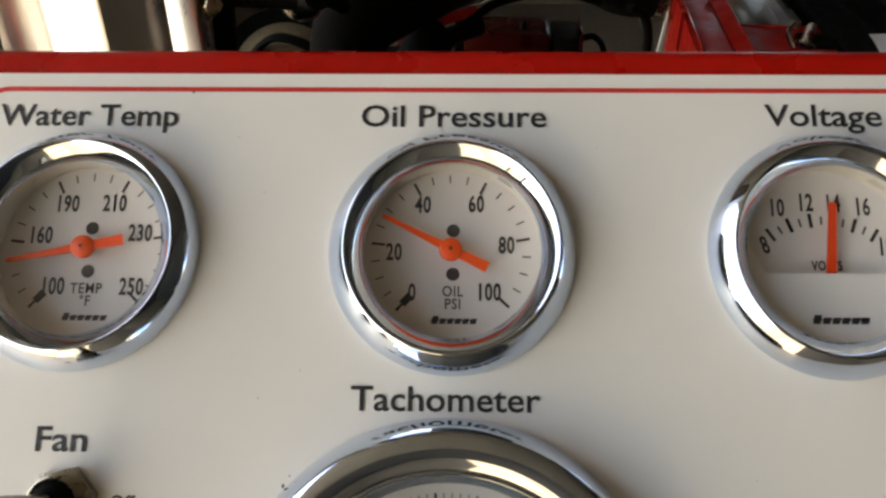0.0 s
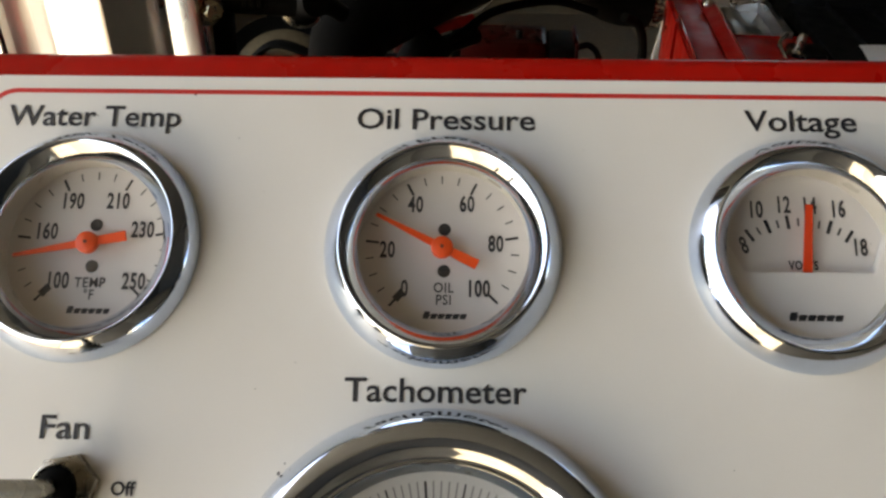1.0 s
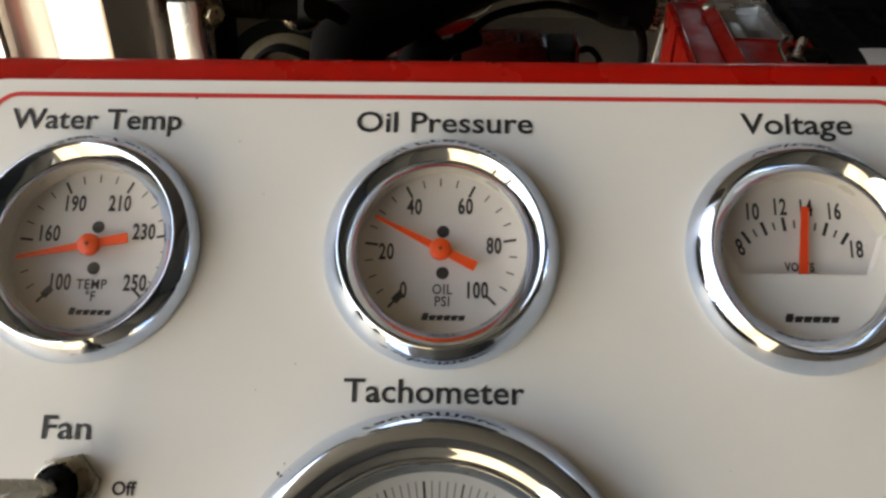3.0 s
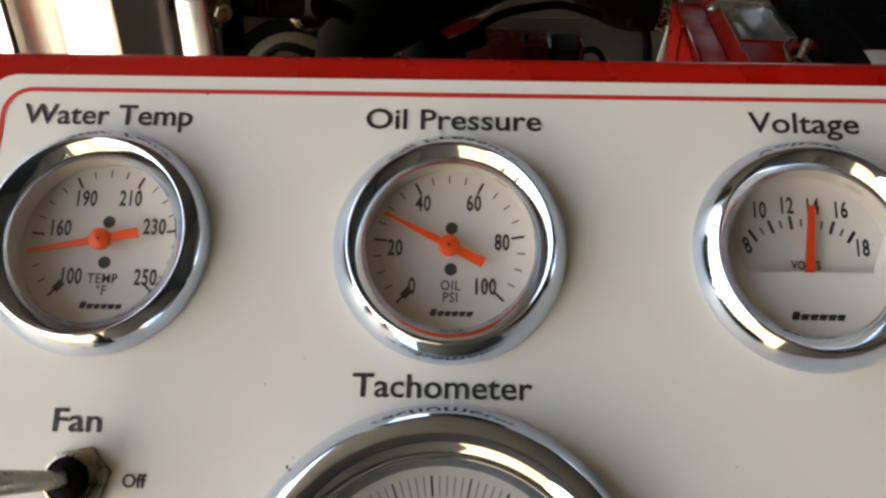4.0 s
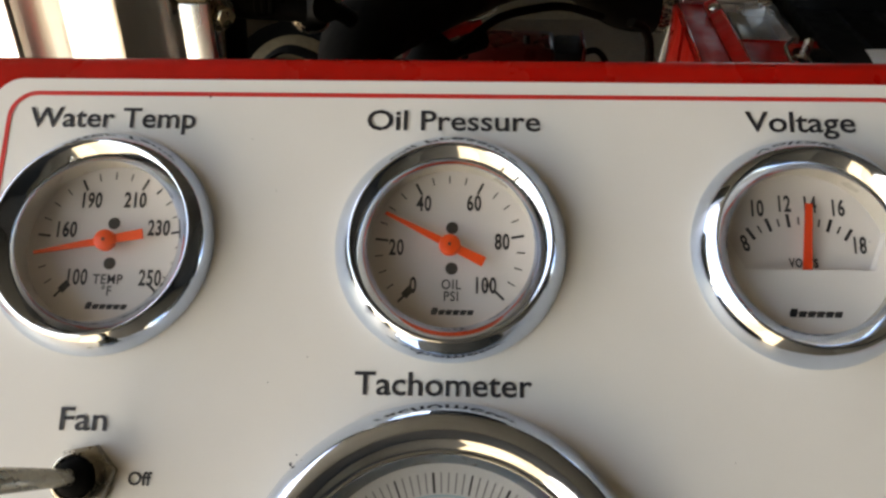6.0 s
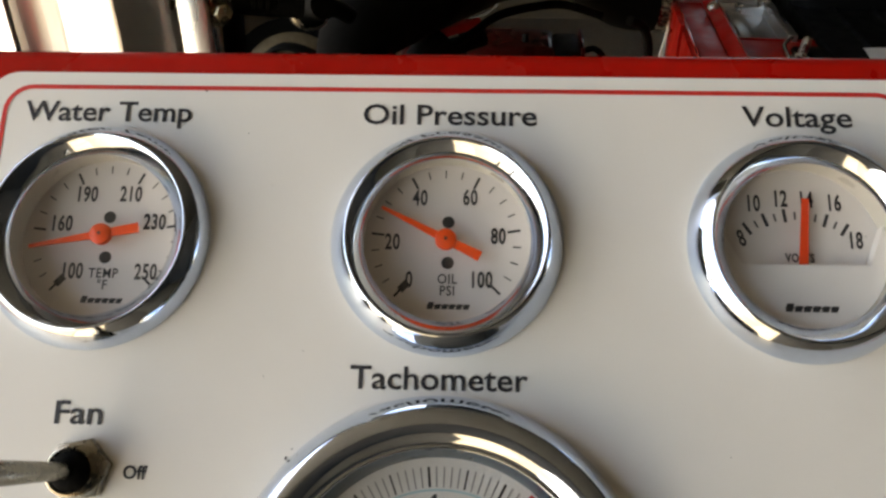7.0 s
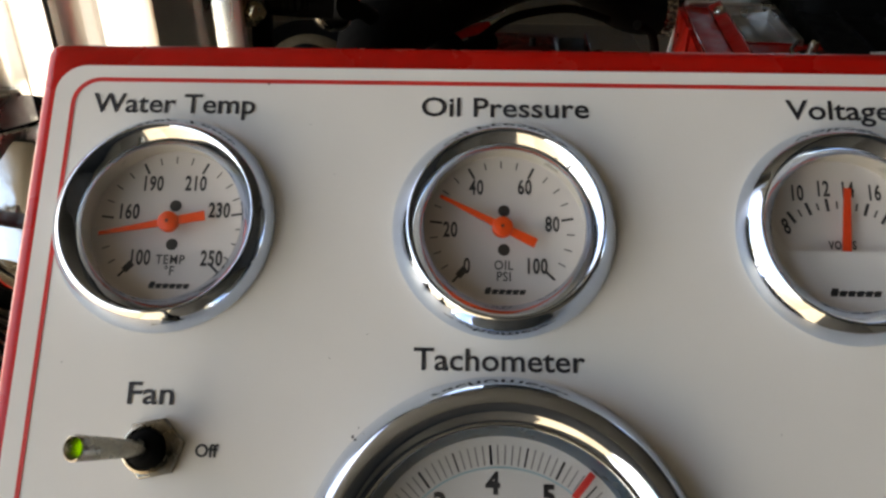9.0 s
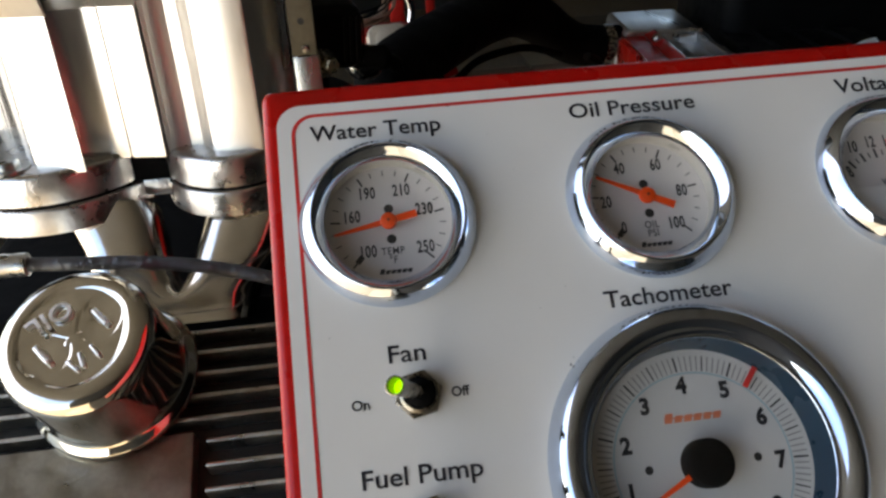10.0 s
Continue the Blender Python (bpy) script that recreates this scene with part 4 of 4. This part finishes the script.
def paper_sheet():
    bm = bmesh.new()
    rows = []
    for j in range(5):
        rows.append([bm.verts.new((0.012 * i, 0.012 * j, 0.003 * math.sin(i * 0.9 + j * 0.5) + 0.0006 * i * j)) for i in range(8)])
    for j in range(4):
        for i in range(7):
            bm.faces.new((rows[j][i], rows[j][i + 1], rows[j + 1][i + 1], rows[j + 1][i]))
    bmesh.ops.solidify(bm, geom=list(bm.faces), thickness=0.0004)
    ob = part("paper_sheet", bm, PAPER, None, "", pose(0.372, 0.505, 0.981, 4, -3, -8))
    tagged(ob, "crumpled white paper sheet lying on the black case", "paper")


paper_sheet()


# ---- things between the engine and the radiator ----
def pump_box():
    thing = root("pump_motor", pose(0.0, 0.86, 0.86, 0, 0, -4), "dark red electric pump box with a black end", "pump")
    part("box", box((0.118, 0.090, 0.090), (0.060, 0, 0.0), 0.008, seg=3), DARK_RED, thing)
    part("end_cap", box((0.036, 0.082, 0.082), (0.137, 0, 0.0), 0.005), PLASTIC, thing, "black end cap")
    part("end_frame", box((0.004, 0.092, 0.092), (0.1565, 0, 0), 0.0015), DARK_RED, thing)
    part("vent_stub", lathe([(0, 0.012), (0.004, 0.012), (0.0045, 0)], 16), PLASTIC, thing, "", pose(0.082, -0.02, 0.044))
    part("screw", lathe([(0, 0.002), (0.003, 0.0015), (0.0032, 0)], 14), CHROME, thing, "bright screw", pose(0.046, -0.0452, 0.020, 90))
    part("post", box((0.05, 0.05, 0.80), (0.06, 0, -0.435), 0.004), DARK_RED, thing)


pump_box()


def cable(name, pts, r, mat, label):
    return tagged(part(name, tube(pts, r, 10, 8), mat), label, "cable", "cables behind the panel")


cable("cable", [(-0.06, 0.56, 0.955), (0.0, 0.62, 0.972), (0.036, 0.66, 0.985), (0.078, 0.70, 0.985), (0.115, 0.72, 0.982), (0.16, 0.74, 0.965)], 0.0048, RUBBER, "black rubber cable arching past the hose")
cable("cable", [(0.19, 0.72, 0.965), (0.212, 0.74, 0.950), (0.225, 0.76, 0.915), (0.226, 0.77, 0.860), (0.22, 0.78, 0.80)], 0.0055, RUBBER, "black cable hanging down behind the hose")
cable("cable", [(0.156, 0.83, 0.895), (0.172, 0.83, 0.897), (0.186, 0.83, 0.880), (0.190, 0.83, 0.84), (0.19, 0.83, 0.78)], 0.0042, RUBBER, "black lead from the pump motor")
cable("cable", [(-0.11, 0.50, 0.93), (-0.07, 0.56, 0.945), (-0.03, 0.62, 0.955), (0.02, 0.68, 0.955)], 0.010, RUBBER, "thick black loom beside the pulley")


def pull_lever():
    thing = root("pull_lever", pose(0.020, 0.72, 0.971, 0, 0, 12), "small bright curved lever on a red arm", "lever")
    part("blade", tube([(-0.020, 0, -0.004), (0.0, 0.002, -0.002), (0.016, 0.004, 0.006), (0.022, 0.005, 0.014)], lambda t: 0.0055 - 0.003 * t, 12, 6, flat=0.35), CHROME, thing, "curved chrome blade")
    part("arm", box((0.070, 0.016, 0.010), (-0.035, 0, -0.016), 0.002, turn=pose(0, 0, 0, 0, -14)), RED_FAR, thing, "red painted arm")
    part("pale_pad", box((0.020, 0.016, 0.004), (-0.066, -0.006, -0.0205), 0.0015, turn=pose(0, 0, 0, 0, -14)), TAN, thing)
    part("post", tube([(-0.02, 0.004, -0.018), (-0.02, 0.01, -0.06), (-0.02, 0.02, -0.18)], 0.006, 10, 4), BLACK_PAINT, thing)


pull_lever()


def white_tag():
    thing = root("white_bracket", pose(0.2515, 0.786, 0.905, 0, 0, 0), "white painted upright strip beside the frame", "bracket")
    part("strip", box((0.010, 0.004, 0.080), (0, 0, 0.010), 0.001, turn=pose(0, 0, 0, 0, 8)), PAPER, thing)
    part("tan_guard", box((0.030, 0.004, 0.034), (0.020, 0.014, -0.004), 0.001, turn=pose(0, 0, 0, 0, 14)), TAN, thing)
    part("foot", box((0.012, 0.012, 0.10), (0, 0.004, -0.075), 0.002), RED_FAR, thing)


white_tag()


def shock_fitting():
    thing = root("hose_fitting", pose(-0.100, 0.330, 1.078, 70, 20, 30), "black banjo fitting with a chrome collar", "fitting")
    part("fitting_body", lathe([(0, -0.014), (0.010, -0.014), (0.012, -0.010), (0.012, 0.004), (0.009, 0.010), (0.009, 0.022), (0, 0.022)], 24), BLACK_PAINT, thing)
    part("collar", lathe([(0.0122, -0.004), (0.0135, -0.003), (0.0135, 0.003), (0.0122, 0.004)], 24, True), STEEL, thing, "bright metal collar")
    part("side_port", tube([(0, 0, 0), (0.016, 0.004, 0.004), (0.030, 0.002, 0.0)], 0.006, 12, 4), BLACK_PAINT, thing)


shock_fitting()


def reservoir():
    thing = root("reservoir_cap", pose(-0.073, 0.50, 1.054, 58, 0, 6), "pale tan oval reservoir cap on a red plate", "reservoir")
    pts = rounded_rect(-0.020, 0.020, -0.017, 0.017, 0.010)
    part("rim", extrude_outline(pts, -0.012, 0.002, 0.002), TAN, thing, "raised tan rim")
    part("boss", lathe([(0, 0.006), (0.009, 0.006), (0.0125, 0.0045), (0.013, 0.001)], 32), TAN, thing)
    part("tank", extrude_outline(rounded_rect(-0.018, 0.018, -0.015, 0.015, 0.009), -0.10, -0.012), BLACK_PAINT, thing)


reservoir()


def wire_coil():
    thing = root("wire_coil", pose(-0.112, 0.60, 1.075, 30, 0, 10), "loose coil of thin copper-red wires", "wire")
    rng = random.Random(9)
    for k in range(9):
        r, dz = 0.034 + 0.0016 * k, rng.uniform(-0.006, 0.006)
        pts = [(r * 1.15 * math.cos(2 * math.pi * i / 14 + k), r * 0.7 * math.sin(2 * math.pi * i / 14 + k), dz + 0.003 * math.sin(i + k)) for i in range(15)]
        part("strand", tube(pts, 0.0013, 6, 3, caps=False), COPPER if k % 3 else RUBBER, thing)


wire_coil()


def red_crossmember():
    thing = root("rear_crossmember", pose(-0.055, 0.66, 1.030, 0, 0, -5), "red painted cross member behind the engine", "engine stand")
    part("beam", box((0.064, 0.060, 0.022), (-0.016, -0.095, 0.012), 0.003), RED_FAR, thing)
    for x, w in ((0.0, 0.018), (0.040, 0.011)):
        part("upright", box((w, 0.014, 0.16), (x, 0.04, 0.075), 0.002), RED_FAR, thing)
    part("diagonal", box((0.008, 0.010, 0.11), (0.012, 0.03, 0.095), 0.002, turn=pose(0, 0, 0, 0, 38)), RED_FAR, thing)
    # rail and leg take a much darker red than the beam above
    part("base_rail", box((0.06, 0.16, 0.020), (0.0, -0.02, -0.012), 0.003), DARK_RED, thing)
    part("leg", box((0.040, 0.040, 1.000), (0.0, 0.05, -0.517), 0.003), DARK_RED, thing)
    part("chrome_link", tube([(0.014, -0.02, 0.005), (0.018, -0.022, 0.025), (0.014, -0.024, 0.045), (0.010, -0.022, 0.060)], 0.0042, 12, 6), CHROME, thing, "bent chrome link")


red_crossmember()


def storage_bin():
    thing = root("storage_bin", pose(0.52, 0.86, 0.0, 0, 0, -6.8), "black plastic bin standing behind the battery case", "bin")
    part("shell", box((0.24, 0.26, 1.06), (0, 0, 0.545), 0.03, seg=4), PLASTIC, thing)
    part("lid", box((0.25, 0.27, 0.03), (0, 0, 1.085), 0.012, seg=3), PLASTIC, thing, "black lid")
    part("handle", tube([(-0.06, -0.135, 1.06), (-0.03, -0.150, 1.065), (0.03, -0.150, 1.065), (0.06, -0.135, 1.06)], 0.006, 10, 5), PLASTIC, thing)


storage_bin()


def strap_coil():
    thing = root("drive_belt", Matrix(), "black ribbed drive belt looped over the pulleys", "belt")
    pts = [(-0.185, 0.462, 0.985), (-0.150, 0.455, 1.014), (-0.105, 0.448, 1.000), (-0.070, 0.440, 0.985), (-0.040, 0.430, 0.985), (0.000, 0.424, 0.955)]
    part("band", tube(pts, 0.008, 12, 8, flat=0.4), RUBBER, thing)


strap_coil()
